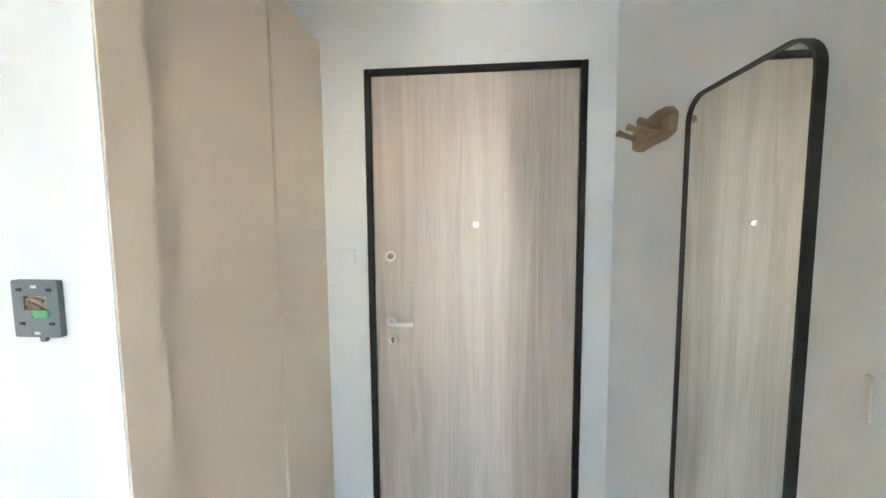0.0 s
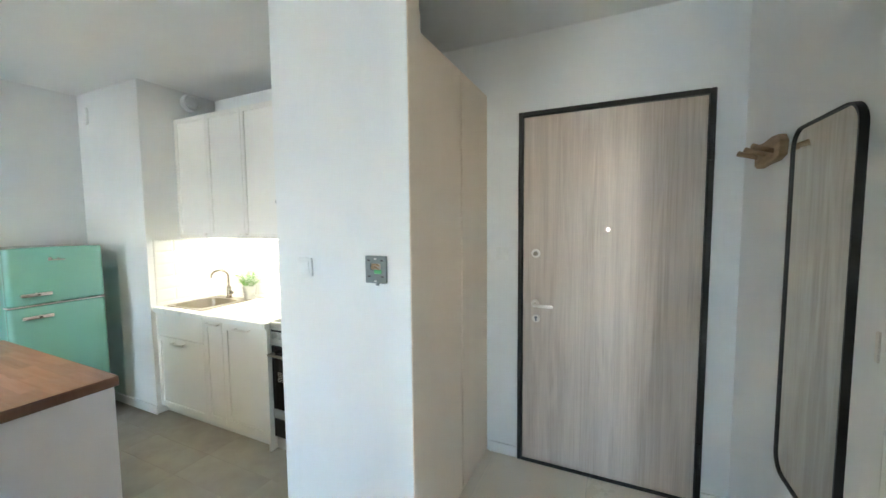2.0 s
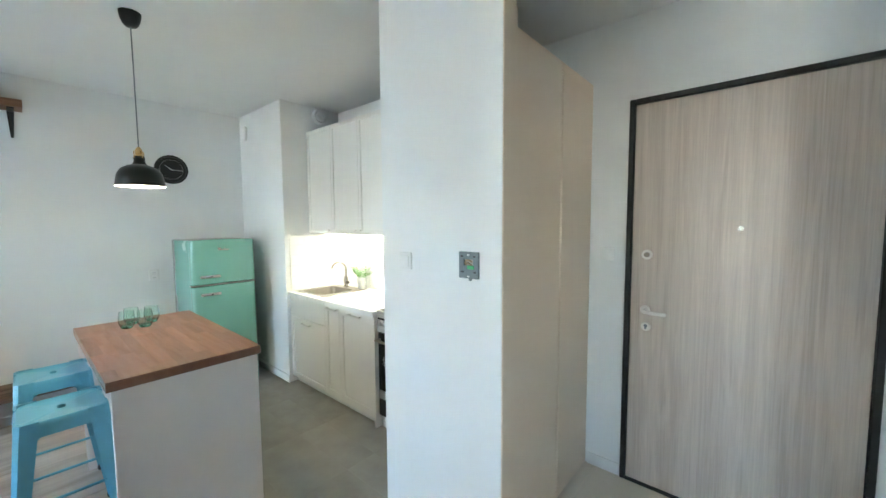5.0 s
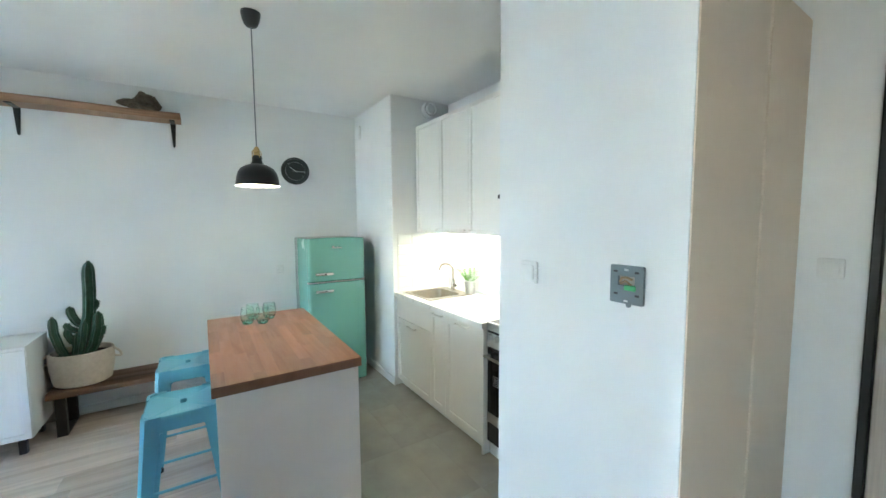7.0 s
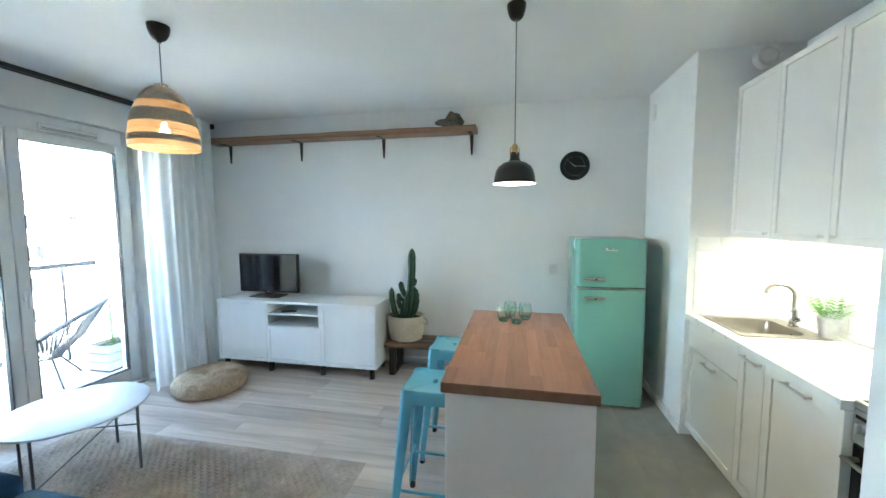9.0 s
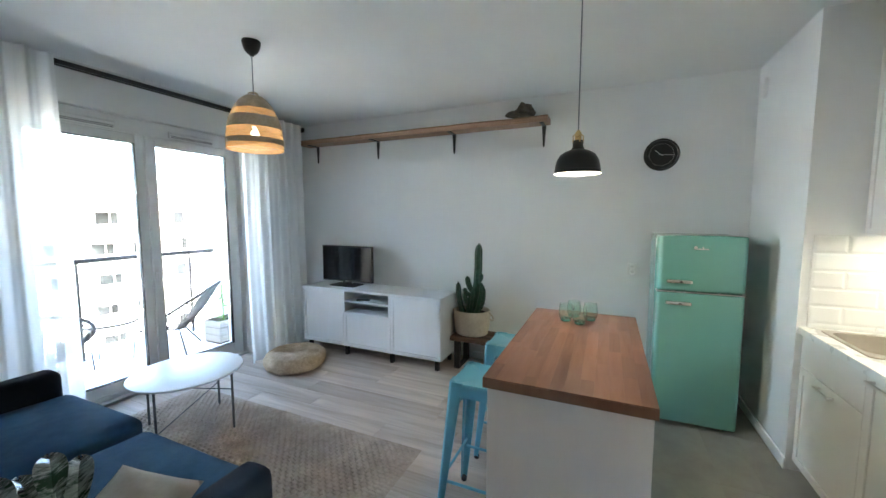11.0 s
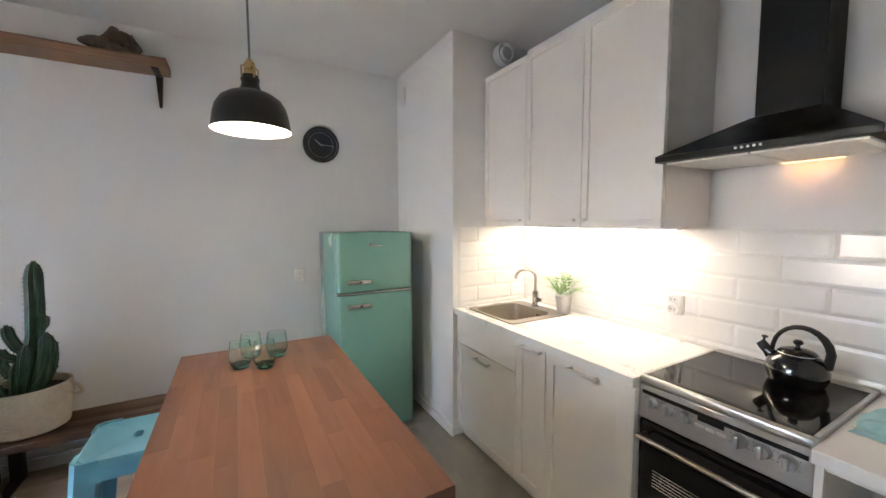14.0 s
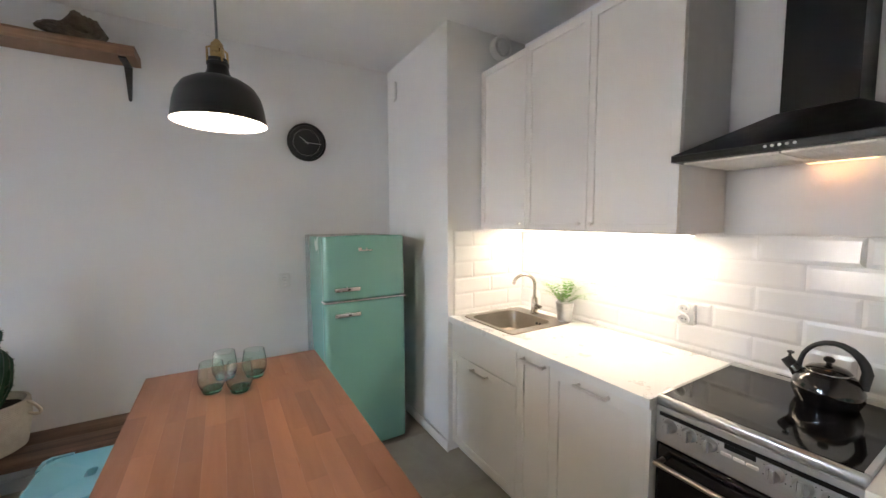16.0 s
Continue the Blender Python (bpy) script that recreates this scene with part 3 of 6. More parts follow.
structure("ground", cube((-400, -700, -12.4), (400, -6.0, -12.0)), GRASS, "distant lawns and paving below")
block = thing("apartment_building", (-10, -44, -12), "white rendered apartment building across the street", "building")
part("wall", cube((-50, -56, -12), (30, -44, 3.4)), FACADE, block)
part("roof", cube((-50.3, -56.3, 3.4), (30.3, -43.7, 3.7)), FACADE, block)
def shared(name, bm, mat):
    me = bpy.data.meshes.new(name)
    bm.to_mesh(me)
    bm.free()
    me.materials.append(mat)
    return me


far_frame = shared("window_frame", joined(cube((-1.0, -0.05, -0.72), (1.0, 0.03, -0.66)), cube((-1.0, -0.05, 0.66), (1.0, 0.03, 0.72)), *[cube((x - 0.05, -0.05, -0.66), (x + 0.05, 0.03, 0.66)) for x in (-0.95, -0.25, 0.95)]), PVC)
far_panes = [(shared("pane", cube((-w / 2, -0.04, -0.66), (w / 2, 0.01, 0.66)), FARGLASS), x) for w, x in ((0.6, -0.6), (1.1, 0.35))]
for fl in range(5):
    for k in range(20):
        if (k * 7 + fl * 3) % 11 == 0:
            continue
        w = new("window", far_frame)
        w.parent = block
        w.location = (-38 + 3.5 * k + 0.5 * (fl % 2), 0.03, 1.6 + 2.95 * fl)
        for me, x in far_panes:
            p = new("pane", me)
            p.parent = w
            p.location = (x, 0, 0)
for fl in range(5):
    for k in range(5):
        x = -34 + 12 * k
        part("balcony", joined(cube((x, -44.0, -9.9 + 2.95 * fl), (x + 3.4, -42.6, -9.7 + 2.95 * fl)), cube((x, -42.7, -9.7 + 2.95 * fl), (x + 3.4, -42.62, -8.8 + 2.95 * fl))), FACADE, block)

# ---- entrance door ----
door = tagged(thing("door_1", (0.42, YD, 0), "closed entrance door in pale oak laminate with black steel frame", ""), kind="structure")
fbm = bmesh.new()
for lo, hi in (((-0.090, 0.0), (-0.062, 2.246)), ((0.898, 0.0), (0.926, 2.246)), ((-0.062, 2.218), (0.898, 2.246)), ((-0.062, 0.0), (0.898, 0.014))):
    solid(fbm, (lo[0], YD - 0.022, lo[1]), (hi[0], YD + 0.12, hi[1]), 0.004)
part("door_frame", fbm, BLACKSTEEL, door, "black steel frame")
part("door_leaf", cube((-0.058, YD - 0.010, 0.018), (0.894, YD + 0.05, 2.214), 0.003), DOORWOOD, door, "pale oak laminate leaf with vertical grain")
# Unseen plate added to stop outside light leaking round the leaf.
part("door_back", cube((-0.0615, YD + 0.056, 0.015), (0.8975, YD + 0.075, 2.2175)), BLACKSTEEL, door, "", False)
for z in (0.22, 1.88):
    part("hinge", lathe([(0.0, 0), (0.011, 0), (0.011, 0.14), (0, 0.14)], (0.905, YD - 0.03, z), 12), BLACKSTEEL, door)
AXY = pose(0, 0, 0, 90, 0, 0)   # turns a lathe's axis to face -y


def rosette(x, z, r=0.026):
    return lathe([(0.0, 0), (r, 0), (r, 0.006), (r * 0.86, 0.011), (0, 0.011)], (x, YD - 0.010, z), 28, AXY)


lock = part("upper_lock", rosette(0.022, 1.372, 0.028), SATIN, door, "round nickel lock rosette")
part("lock_core", lathe([(0, 0), (0.015, 0), (0.013, 0.014), (0, 0.014)], (0.022, YD - 0.019, 1.372), 20, AXY), SINKSTEEL, lock, "dull lock core")
hd = part("handle_rosette", rosette(0.02, 1.055), SATIN, door, "round nickel handle rosette")
part("door_handle", joined(tube([(0.02, YD - 0.02, 1.055), (0.02, YD - 0.058, 1.055), (0.03, YD - 0.068, 1.054), (0.06, YD - 0.068, 1.052)], 0.010, 10),
     cube((0.045, YD - 0.076, 1.041), (0.135, YD - 0.060, 1.061), 0.006, 2)), SATIN, hd, "nickel lever handle")
cy = part("cylinder_rosette", rosette(0.027, 0.960), SATIN, door, "round nickel cylinder rosette")
part("keyhole", joined(lathe([(0, 0), (0.009, 0), (0.009, 0.003), (0, 0.003)], (0.027, YD - 0.021, 0.965), 16, AXY), cube((0.022, YD - 0.024, 0.945), (0.032, YD - 0.021, 0.965), 0.001)), GREYPLASTIC, cy)
part("peephole", lathe([(0, 0), (0.013, 0), (0.013, 0.004), (0.006, 0.006), (0, 0.004)], (0.432, YD - 0.010, 1.522), 24, AXY), CHROME, door, "small chrome peephole")

# ---- white panel door that stands ajar in the hall's east wall ----
case = tagged(thing("door_2", (XE, 1.2, 0), "white panelled inner door standing slightly open", ""), kind="structure")
cs = bmesh.new()
solid(cs, (XE - 0.012, 1.222, 0), (XE + 0.15, 1.300, 2.12), 0.003)
solid(cs, (XE - 0.012, 0.285, 0), (XE + 0.15, 0.365, 2.12), 0.003)
solid(cs, (XE - 0.012, 0.365, 2.045), (XE + 0.15, 1.222, 2.12), 0.003)
part("door_frame", cs, TRIM, case)
LEAF = Matrix.Translation((XE - 0.016, 1.215, 0.0)) @ pose(0, 0, 0, 0, 0, -11)
# the leaf in its own frame: it runs along -y from the hinge, and faces -x
lf = bmesh.new()
W, H, T = 0.82, 2.03, 0.04
stile = 0.11
for y0, y1, z0, z1 in ((-stile, 0, 0.012, H), (-W, -W + stile, 0.012, H), (-W + stile, -stile, 0.012, 0.16), (-W + stile, -stile, 1.46, 1.57), (-W + stile, -stile, H - 0.13, H), (-W + stile, -stile, 0.62, 0.74)):
    solid(lf, (0, y0, z0), (T, y1, z1), 0.003)
part("leaf", moved(lf, LEAF), TRIM, case, "white door leaf with raised rails")
for z0, z1 in ((0.16, 0.62), (0.74, 1.46), (1.57, H - 0.13)):
    p = bmesh.new()
    solid(p, (0.012, -W + stile, z0), (T - 0.012, -stile, z1))
    part("door_panel", moved(p, LEAF), TRIM, case)
for z in (0.25, 1.27, 1.777):
    part("hinge", cube((XE - 0.017, 1.256, z - 0.037), (XE - 0.012, 1.268, z + 0.037), 0.001), SATIN, case, "grey hinge plate")
# doorway in the hall's south wall
dw = tagged(thing("door_3", (0.7, -0.05, 0), "open doorway with a painted casing", ""), kind="structure")
part("jamb", joined(cube((0.255, -0.13, 0), (0.3205, 0.001, 2.10), 0.003), cube((0.3205, -0.13, 2.048), (XE, 0.001, 2.10), 0.003)), TRIM, dw)
part("casing", joined(cube((0.255, 0.0015, 0), (0.325, 0.0265, 2.10), 0.008, 3), cube((0.325, 0.0015, 2.045), (XE, 0.0265, 2.10), 0.006, 2)), CASING, dw, "beige casing strip, its shade put into the colour")

# ---- hall wardrobe ----
wr = thing("wardrobe", (-0.55, 1.9, 0), "built-in hall wardrobe with two plain cream doors", "wardrobe")
part("body", cube((-0.835, 1.365, 0.0), (-0.322, YD - 0.004, 2.375)), BEIGE, wr)
part("filler", joined(cube((-0.2295, 1.2715, 0.0), (-0.2255, 1.362, TOP - 0.003), 0.001), cube((-0.322, 1.362, 0.0), (-0.229, 1.378, 2.383), 0.002), cube((-0.32, 1.378, 0.0), (-0.305, YD - 0.004, 0.02), 0.001)), BEIGE, wr, "cream filler strip beside the wall")
for y0, y1 in ((1.381, 1.960), (1.966, YD - 0.008)):
    d = part("door", cube((-0.320, y0, 0.022), (-0.300, y1, 2.383), 0.0025), BEIGE, wr, "plain cream door")
    part("edge_profile", cube((-0.300, y0 + 0.002, 0.03), (-0.2965, y0 + 0.014, 2.378), 0.0012), BEIGE, d, "slim cream grip profile")

# ---- hall: mirror, hooks, switches ----
TOX = pose(0, 0, 0, 90, 0, -90)   # local x along -y, local y up, local z to -x
MIR = Matrix.Translation((XE, 1.5980, 1.262)) @ TOX
mr = thing("mirror", (XE, 1.56, 0.645), "tall wall mirror with rounded black metal frame", "mirror")
part("frame", ring_frame(rounded(0.418, 1.25, 0.07, 8), rounded(0.404, 1.236, 0.063, 8), 0.0, 0.020, MIR), BLACKSTEEL, mr, "thin black metal frame")
part("glass", prism(rounded(0.406, 1.238, 0.063, 8), 0.004, 0.014, MIR), MIRROR, mr, "silvered mirror glass", False)
rk = thing("coat_rack", (XE, 2.02, 1.8), "rough knotty wood board with wooden pegs", "coat rack")
outline = [(0.86 * a, 0.86 * b) for a, b in [(-0.16, -0.045), (-0.12, -0.062), (-0.02, -0.054), (0.09, -0.052), (0.155, -0.035), (0.165, 0.03), (0.13, 0.062), (0.06, 0.066), (-0.03, 0.056), (-0.12, 0.058), (-0.165, 0.02)]]
part("board", prism(outline, 0.0, 0.03, Matrix.Translation((XE, 2.02, 1.845)) @ TOX, 0.006), RACKWOOD, rk)
for y in (2.125, 2.03, 1.94):
    part("peg", tube([(XE - 0.026, y, 1.84), (XE - 0.06, y - 0.005, 1.85), (XE - 0.10, y - 0.012, 1.862)], [0.010, 0.010, 0.012], 10), RACKWOOD, rk, "lighter wooden peg")


def wall_switch(name, at, m, label, size=0.081):
    """A rocker switch; m turns local z to the room."""
    t = thing(name, at, label, "switch")
    mm = Matrix.Translation(at) @ m
    part("plate", prism(rounded(size, size, 0.006, 3), 0, 0.008, mm, 0.0015), WHITEPLASTIC, t)
    part("rocker", prism(rounded(size * 0.66, size * 0.66, 0.004, 3), 0.008, 0.0115, mm @ pose(0, 0, 0, 2, 0, 0), 0.001), WHITEPLASTIC, t)
    return t


FACE_S = pose(0, 0, 0, 90, 0, 0)        # local z towards -y
FACE_E = pose(0, 0, 0, 90, 0, 90)       # local z towards +x
FACE_W = pose(0, 0, 0, 90, 0, -90)      # local z towards -x
wall_switch("light_switch", (-0.755, 1.269, 1.383), FACE_S, "white rocker light switch on the wall")
wall_switch("light_switch", (-0.198, YD, 1.366), FACE_S, "white rocker light switch beside the entrance door")
ic = thing("intercom_base", (-0.38, 1.269, 1.335), "grey intercom back plate with bare terminals", "intercom")
pl = ring_frame(rounded(0.096, 0.108, 0.004, 3), rounded(0.048, 0.040, 0.002, 3, 0.0, 0.004), 0, 0.010, Matrix.Translation((-0.38, 1.269, 1.389)) @ FACE_S)
part("back_plate", pl, GREYPLASTIC, ic)
part("recess", cube((-0.404, 1.266, 1.372), (-0.356, 1.268, 1.414)), LINEN, ic, "open cable recess")
part("terminal_block", cube((-0.386, 1.256, 1.373), (-0.352, 1.266, 1.388), 0.002), GREENPLASTIC, ic, "green screw terminal block")
part("bracket", cube((-0.404, 1.257, 1.372), (-0.386, 1.265, 1.387), 0.001), GREYPLASTIC, ic)
part("cable", joined(tube([(-0.40, 1.262, 1.396), (-0.39, 1.256, 1.408), (-0.375, 1.254, 1.410), (-0.362, 1.258, 1.404)], 0.0035, 6), tube([(-0.398, 1.262, 1.39), (-0.38, 1.255, 1.40), (-0.364, 1.257, 1.39)], 0.003, 6)), RACKWOOD, ic)
for dx, dz in ((-0.032, 0.036), (0.030, 0.036), (-0.030, -0.028), (0.032, -0.028), (0.0, 0.042), (0.0, -0.046)):
    part("screw_slot", cube((-0.38 + dx - 0.006, 1.2575, 1.389 + dz - 0.003), (-0.38 + dx + 0.006, 1.2592, 1.389 + dz + 0.003), 0.0008), CARCASS if dx == 0 else BLACKPLASTIC, ic)
part("tab", prism(rounded(0.012, 0.012, 0.003, 2), 0, 0.006, Matrix.Translation((-0.375, 1.268, 1.331)) @ FACE_S), GREYPLASTIC, ic)
# ---- kitchen ----
FY = 1.786      # face of the base fronts


def framed(lo, hi, axis, sign, rim, back):
    """A slab whose one face has a frame round a panel that is set back."""
    bm = cube(lo, hi)
    face = max(bm.faces, key=lambda f: sign * f.normal[axis])
    bmesh.ops.inset_region(bm, faces=[face], thickness=rim, depth=0.0)
    bmesh.ops.inset_region(bm, faces=[face], thickness=0.0012, depth=-back)
    outer = [e for e in bm.edges if e.calc_length() > 0.02 and len(e.link_faces) == 2 and e.calc_face_angle(0) > 1.2 and all(abs(v.co[axis] - (lo[axis] if sign < 0 else hi[axis])) < 1e-5 for v in e.verts)]
    bmesh.ops.bevel(bm, geom=outer, offset=0.0012, segments=1, affect="EDGES", profile=0.5)
    return bm


def shaker(name, x0, x1, z0, z1, y, parent, rim=0.06, mat=LACQUER, label="", depth=0.019):
    """A framed front that faces -y, its panel set back."""
    g = 0.0015
    bm = framed((x0 + g, y, z0 + g), (x1 - g, y + depth, z1 - g), 1, -1, min(rim, (x1 - x0) * 0.36), 0.008)
    return part(name, bm, mat, parent, label)


def bar_handle(x, z, y, parent, w=0.12):
    bm = cube((x - w / 2, y - 0.032, z - 0.006), (x + w / 2, y - 0.022, z + 0.006), 0.003, 2)
    for q in (-1, 1):
        bm = joined(bm, lathe([(0, 0), (0.009, 0), (0.006, 0.004), (0.006, 0.024), (0, 0.024)], (x + q * (w / 2 - 0.012), y, z), 12, AXY))
    return part("handle", bm, SATIN, parent, "brushed nickel bar handle")


def base_unit(x0, x1, label, top=0.860):
    u = thing("base_cabinet", ((x0 + x1) / 2, 2.08, 0), label, "cabinet", "kitchen base cabinets")
    part("body", cube((x0 + 0.001, FY + 0.021, 0.066), (x1 - 0.001, YK - 0.004, top)), CARCASS, u)
    part("plinth", cube((x0, FY + 0.05, 0.0), (x1, FY + 0.066, 0.066)), CARCASS, u)
    return u


u1 = base_unit(-2.945, -2.338, "white sink base cabinet with framed fronts", 0.72)
for lo, hi in (((-2.944, FY + 0.021, 0.721), (-2.928, YK - 0.004, 0.860)), ((-2.356, FY + 0.021, 0.721), (-2.339, YK - 0.004, 0.860)), ((-2.927, FY + 0.021, 0.721), (-2.357, FY + 0.037, 0.860))):
    part("rail", cube(lo, hi), CARCASS, u1)
dr = part("drawer_front", cube((-2.9435, FY, 0.668), (-2.3395, FY + 0.019, 0.857), 0.0015), LACQUER, u1, "plain white false drawer front")
d1 = shaker("door", -2.945, -2.338, 0.068, 0.665, FY, u1)
bar_handle(-2.641, 0.627, FY, d1, 0.155)
u2 = base_unit(-2.338, -2.119, "narrow white pull-out base cabinet")
d2 = shaker("door", -2.338, -2.119, 0.068, 0.858, FY, u2, 0.07)
bar_handle(-2.215, 0.836, FY, d2, 0.160)
u3 = base_unit(-2.119, -1.668, "white base cabinet with one tall framed front")
d3 = shaker("door", -2.119, -1.668, 0.068, 0.858, FY, u3, 0.075)
bar_handle(-1.888, 0.829, FY, d3, 0.160)
single("end_panel", cube((-1.668, FY - 0.006, 0.0), (-1.650, YK - 0.004, 0.860), 0.0015), LACQUER, "white end panel beside the cooker", "panel")

# worktop with a cut-out for the sink
ct = ring_frame(rounded(1.298, 0.617, 0.002, 1, -2.299, 2.0745), rounded(0.392, 0.416, 0.02, 1, -2.676, 2.074), 0.862, 0.900)
single("worktop", ct, COUNTER, "white laminate worktop over the base cabinets", "worktop", smooth=False)

# sink with its rim, bowl and drainer ledge
sk = thing("sink", (-2.66, 2.06, 0.9), "inset stainless steel sink with one bowl", "sink")
RIM = Matrix.Translation((-2.665, 2.072, 0))
part("rim", ring_frame(rounded(0.462, 0.468, 0.03, 5), rounded(0.372, 0.352, 0.06, 5, -0.012, -0.034), 0.9005, 0.906, RIM), SINKSTEEL, sk)
bowl = bmesh.new()
rings = []
for w, h, z, r in ((0.372, 0.352, 0.9055, 0.06), (0.364, 0.344, 0.895, 0.06), (0.350, 0.330, 0.79, 0.06), (0.30, 0.28, 0.762, 0.06), (0.06, 0.06, 0.757, 0.02)):
    rings.append([bowl.verts.new((x, y, z)) for x, y in rounded(w, h, r, 5, -2.677, 2.038)])
for a, b in zip(rings, rings[1:]):
    for k in range(len(a)):
        bowl.faces.new((a[k], b[k], b[(k + 1) % len(a)], a[(k + 1) % len(a)]))
bowl.faces.new(rings[-1][::-1])
part("bowl", bowl, SINKSTEEL, sk)
part("overflow", joined(*[lathe([(0, 0), (0.009, 0), (0.009, 0.002), (0, 0.002)], (-2.62 + 0.026 * k, 2.207, 0.868), 12, AXY) for k in (0, 1)]), BLACKPLASTIC, sk)
part("drain", lathe([(0, 0), (0.034, 0), (0.038, 0.003), (0.03, 0.004), (0, 0.002)], (-2.677, 2.038, 0.757), 24), CHROME, sk)
fa = thing("tap", (-2.70, 2.262, 0.906), "brushed steel swan-neck kitchen tap", "tap")
part("base", lathe([(0, 0), (0.026, 0), (0.026, 0.008), (0.021, 0.014), (0.021, 0.10), (0.015, 0.108), (0, 0.108)], (-2.70, 2.262, 0.906), 24), TAPSTEEL, fa)
arc = [(-2.70, 2.262, 1.01), (-2.70, 2.262, 1.10)] + [(-2.70 - 0.030 * (1 - math.cos(a)), 2.262 - 0.062 * (1 - math.cos(a)), 1.10 + 0.062 * math.sin(a)) for a in [radians(12 * k) for k in range(1, 16)]]
part("spout", tube(arc, 0.0105, 12), TAPSTEEL, fa)
part("lever", joined(tube([(-2.68, 2.262, 0.955), (-2.655, 2.255, 0.958)], 0.016, 14), tube([(-2.655, 2.255, 0.958), (-2.615, 2.24, 0.970)], [0.006, 0.005], 8)), TAPSTEEL, fa)

# fern in a zinc pot
fn = thing("potted_fern", (-2.487, 2.302, 0.9), "small green fern in a ribbed zinc pot", "plant")
prof = [(0, 0), (0.040, 0), (0.042, 0.02), (0.0445, 0.028), (0.0435, 0.036), (0.0455, 0.044), (0.0445, 0.052), (0.0465, 0.060), (0.053, 0.112), (0.056, 0.116), (0.054, 0.119), (0.049, 0.115), (0.047, 0.10), (0, 0.10)]
part("pot", lathe(prof, (-2.487, 2.302, 0.9), 32), ZINC, fn, "ribbed zinc pot")
rnd = random.Random(4)
lv = bmesh.new()
for k in range(30):
    a, rise, reach = rnd.uniform(0, 6.283), rnd.uniform(0.06, 0.15), rnd.uniform(0.09, 0.21)
    base = Vector((-2.487 + 0.025 * math.cos(a * 3.1), 2.30 + 0.025 * math.sin(a * 3.1), 1.0))
    way, n = Vector((math.cos(a), math.sin(a) * 0.7, 0)), 12
    side = Vector((-way.y, way.x, 0))
    spine = [base + way * reach * (s / n) ** 1.3 + Vector((0, 0, rise * math.sin(1.9 * s / n))) for s in range(n + 1)]
    spine = [Vector((p.x, min(p.y, 2.375), p.z)) for p in spine]
    for s in range(2, n):
        w = 0.038 * math.sin(math.pi * s / (n + 0.6)) + 0.003
        for sg in (1, -1):
            p, q = spine[s], spine[s + 1]
            t1 = p + side * sg * w + Vector((0, 0, 0.004 * rnd.uniform(-1, 1)))
            t1.y = min(t1.y, 2.378)
            vs = [lv.verts.new(p), lv.verts.new(p.lerp(t1, 0.6) + (q - p) * 0.25), lv.verts.new(t1 + (q - p) * 0.7), lv.verts.new(p.lerp(t1, 0.5) + (q - p) * 0.62)]
            lv.faces.new(vs)
part("leaves", lv, FERN, fn, "feathery bright green fronds", False)

# wall cabinets
for k, (x0, x1) in enumerate(((-2.947, -2.533), (-2.533, -2.121), (-2.121, -1.712))):
    u = thing("wall_cabinet", ((x0 + x1) / 2, 2.2, 1.455), "white wall cabinet with one framed door", "cabinet", "kitchen wall cabinets")
    part("body", cube((x0 + 0.0007, 2.033, 1.456), (x1 - 0.0007, YK - 0.003, 2.455)), CARCASS, u)
    d = shaker("door", x0, x1, 1.456, 2.455, 2.011, u, 0.05)
    kx = (x1 - 0.035, x1 - 0.035, x0 + 0.035)[k]
    part("knob", lathe([(0, 0), (0.006, 0), (0.005, 0.012), (0.011, 0.018), (0.012, 0.022), (0.009, 0.026), (0, 0.027)], (kx, 2.011, 1.492), 16, AXY), SATIN, d, "small nickel knob")
led = thing("cabinet_light", (-2.33, 2.12, 1.44), "lit strip light under the wall cabinets", "light")
part("housing", cube((-2.90, 2.218, 1.4435), (-1.76, 2.253, 1.4555), 0.002), CARCASS, led)
part("diffuser", cube((-2.895, 2.221, 1.4415), (-1.765, 2.250, 1.4435)), LEDSTRIP, led, "glowing strip", False)
lamp("strip_lamp", "AREA", look((-2.33, 2.235, 1.439), (-2.33, 2.20, 0.5)), 0.150, (1.0, 0.885, 0.70), 1.12, 0.02)

# cooker
ck = thing("cooker", (-1.405, 2.09, 0), "free-standing steel electric cooker with black glass hob", "cooker")
CX0, CX1, CF = -1.649, -1.157, 1.806
part("body", cube((CX0, CF + 0.03, 0.02), (CX1, YK - 0.012, 0.872)), STEEL, ck)
top = bmesh.new()
solid(top, (CX0, CF - 0.004, 0.880), (CX1, CF + 0.022, 0.911), 0.009, 3)
for lo, hi in (((CX0, YK - 0.062), (CX1, YK - 0.006)), ((CX0, CF + 0.022), (CX0 + 0.014, YK - 0.062)), ((CX1 - 0.014, CF + 0.022), (CX1, YK - 0.062))):
    solid(top, (lo[0], lo[1], 0.872), (hi[0], hi[1], 0.9118), 0.004, 2)
part("hob_frame", top, COOKERSTEEL, ck, "stainless steel hob frame")
hob = part("hob", cube((CX0 + 0.012, CF + 0.020, 0.880), (CX1 - 0.012, YK - 0.060, 0.9105)), BLACKGLASS, ck, "shiny black glass hob", False)
part("vent_slot", cube((-1.505, YK - 0.022, 0.9115), (-1.40, YK - 0.015, 0.9128)), BLACKPLASTIC, ck)
panel = part("control_panel", joined(cube((CX0, CF, 0.748), (CX1, CF + 0.03, 0.8795), 0.003)), COOKERSTEEL, ck, "brushed steel control panel")
part("trim_strip", joined(cube((CX0 + 0.014, CF - 0.0025, 0.844), (CX1 - 0.012, CF, 0.858), 0.001), cube((-1.444, CF - 0.0025, 0.828), (-1.366, CF, 0.844), 0.001)), HOODBLACK, panel, "black printed strip with a clock window")
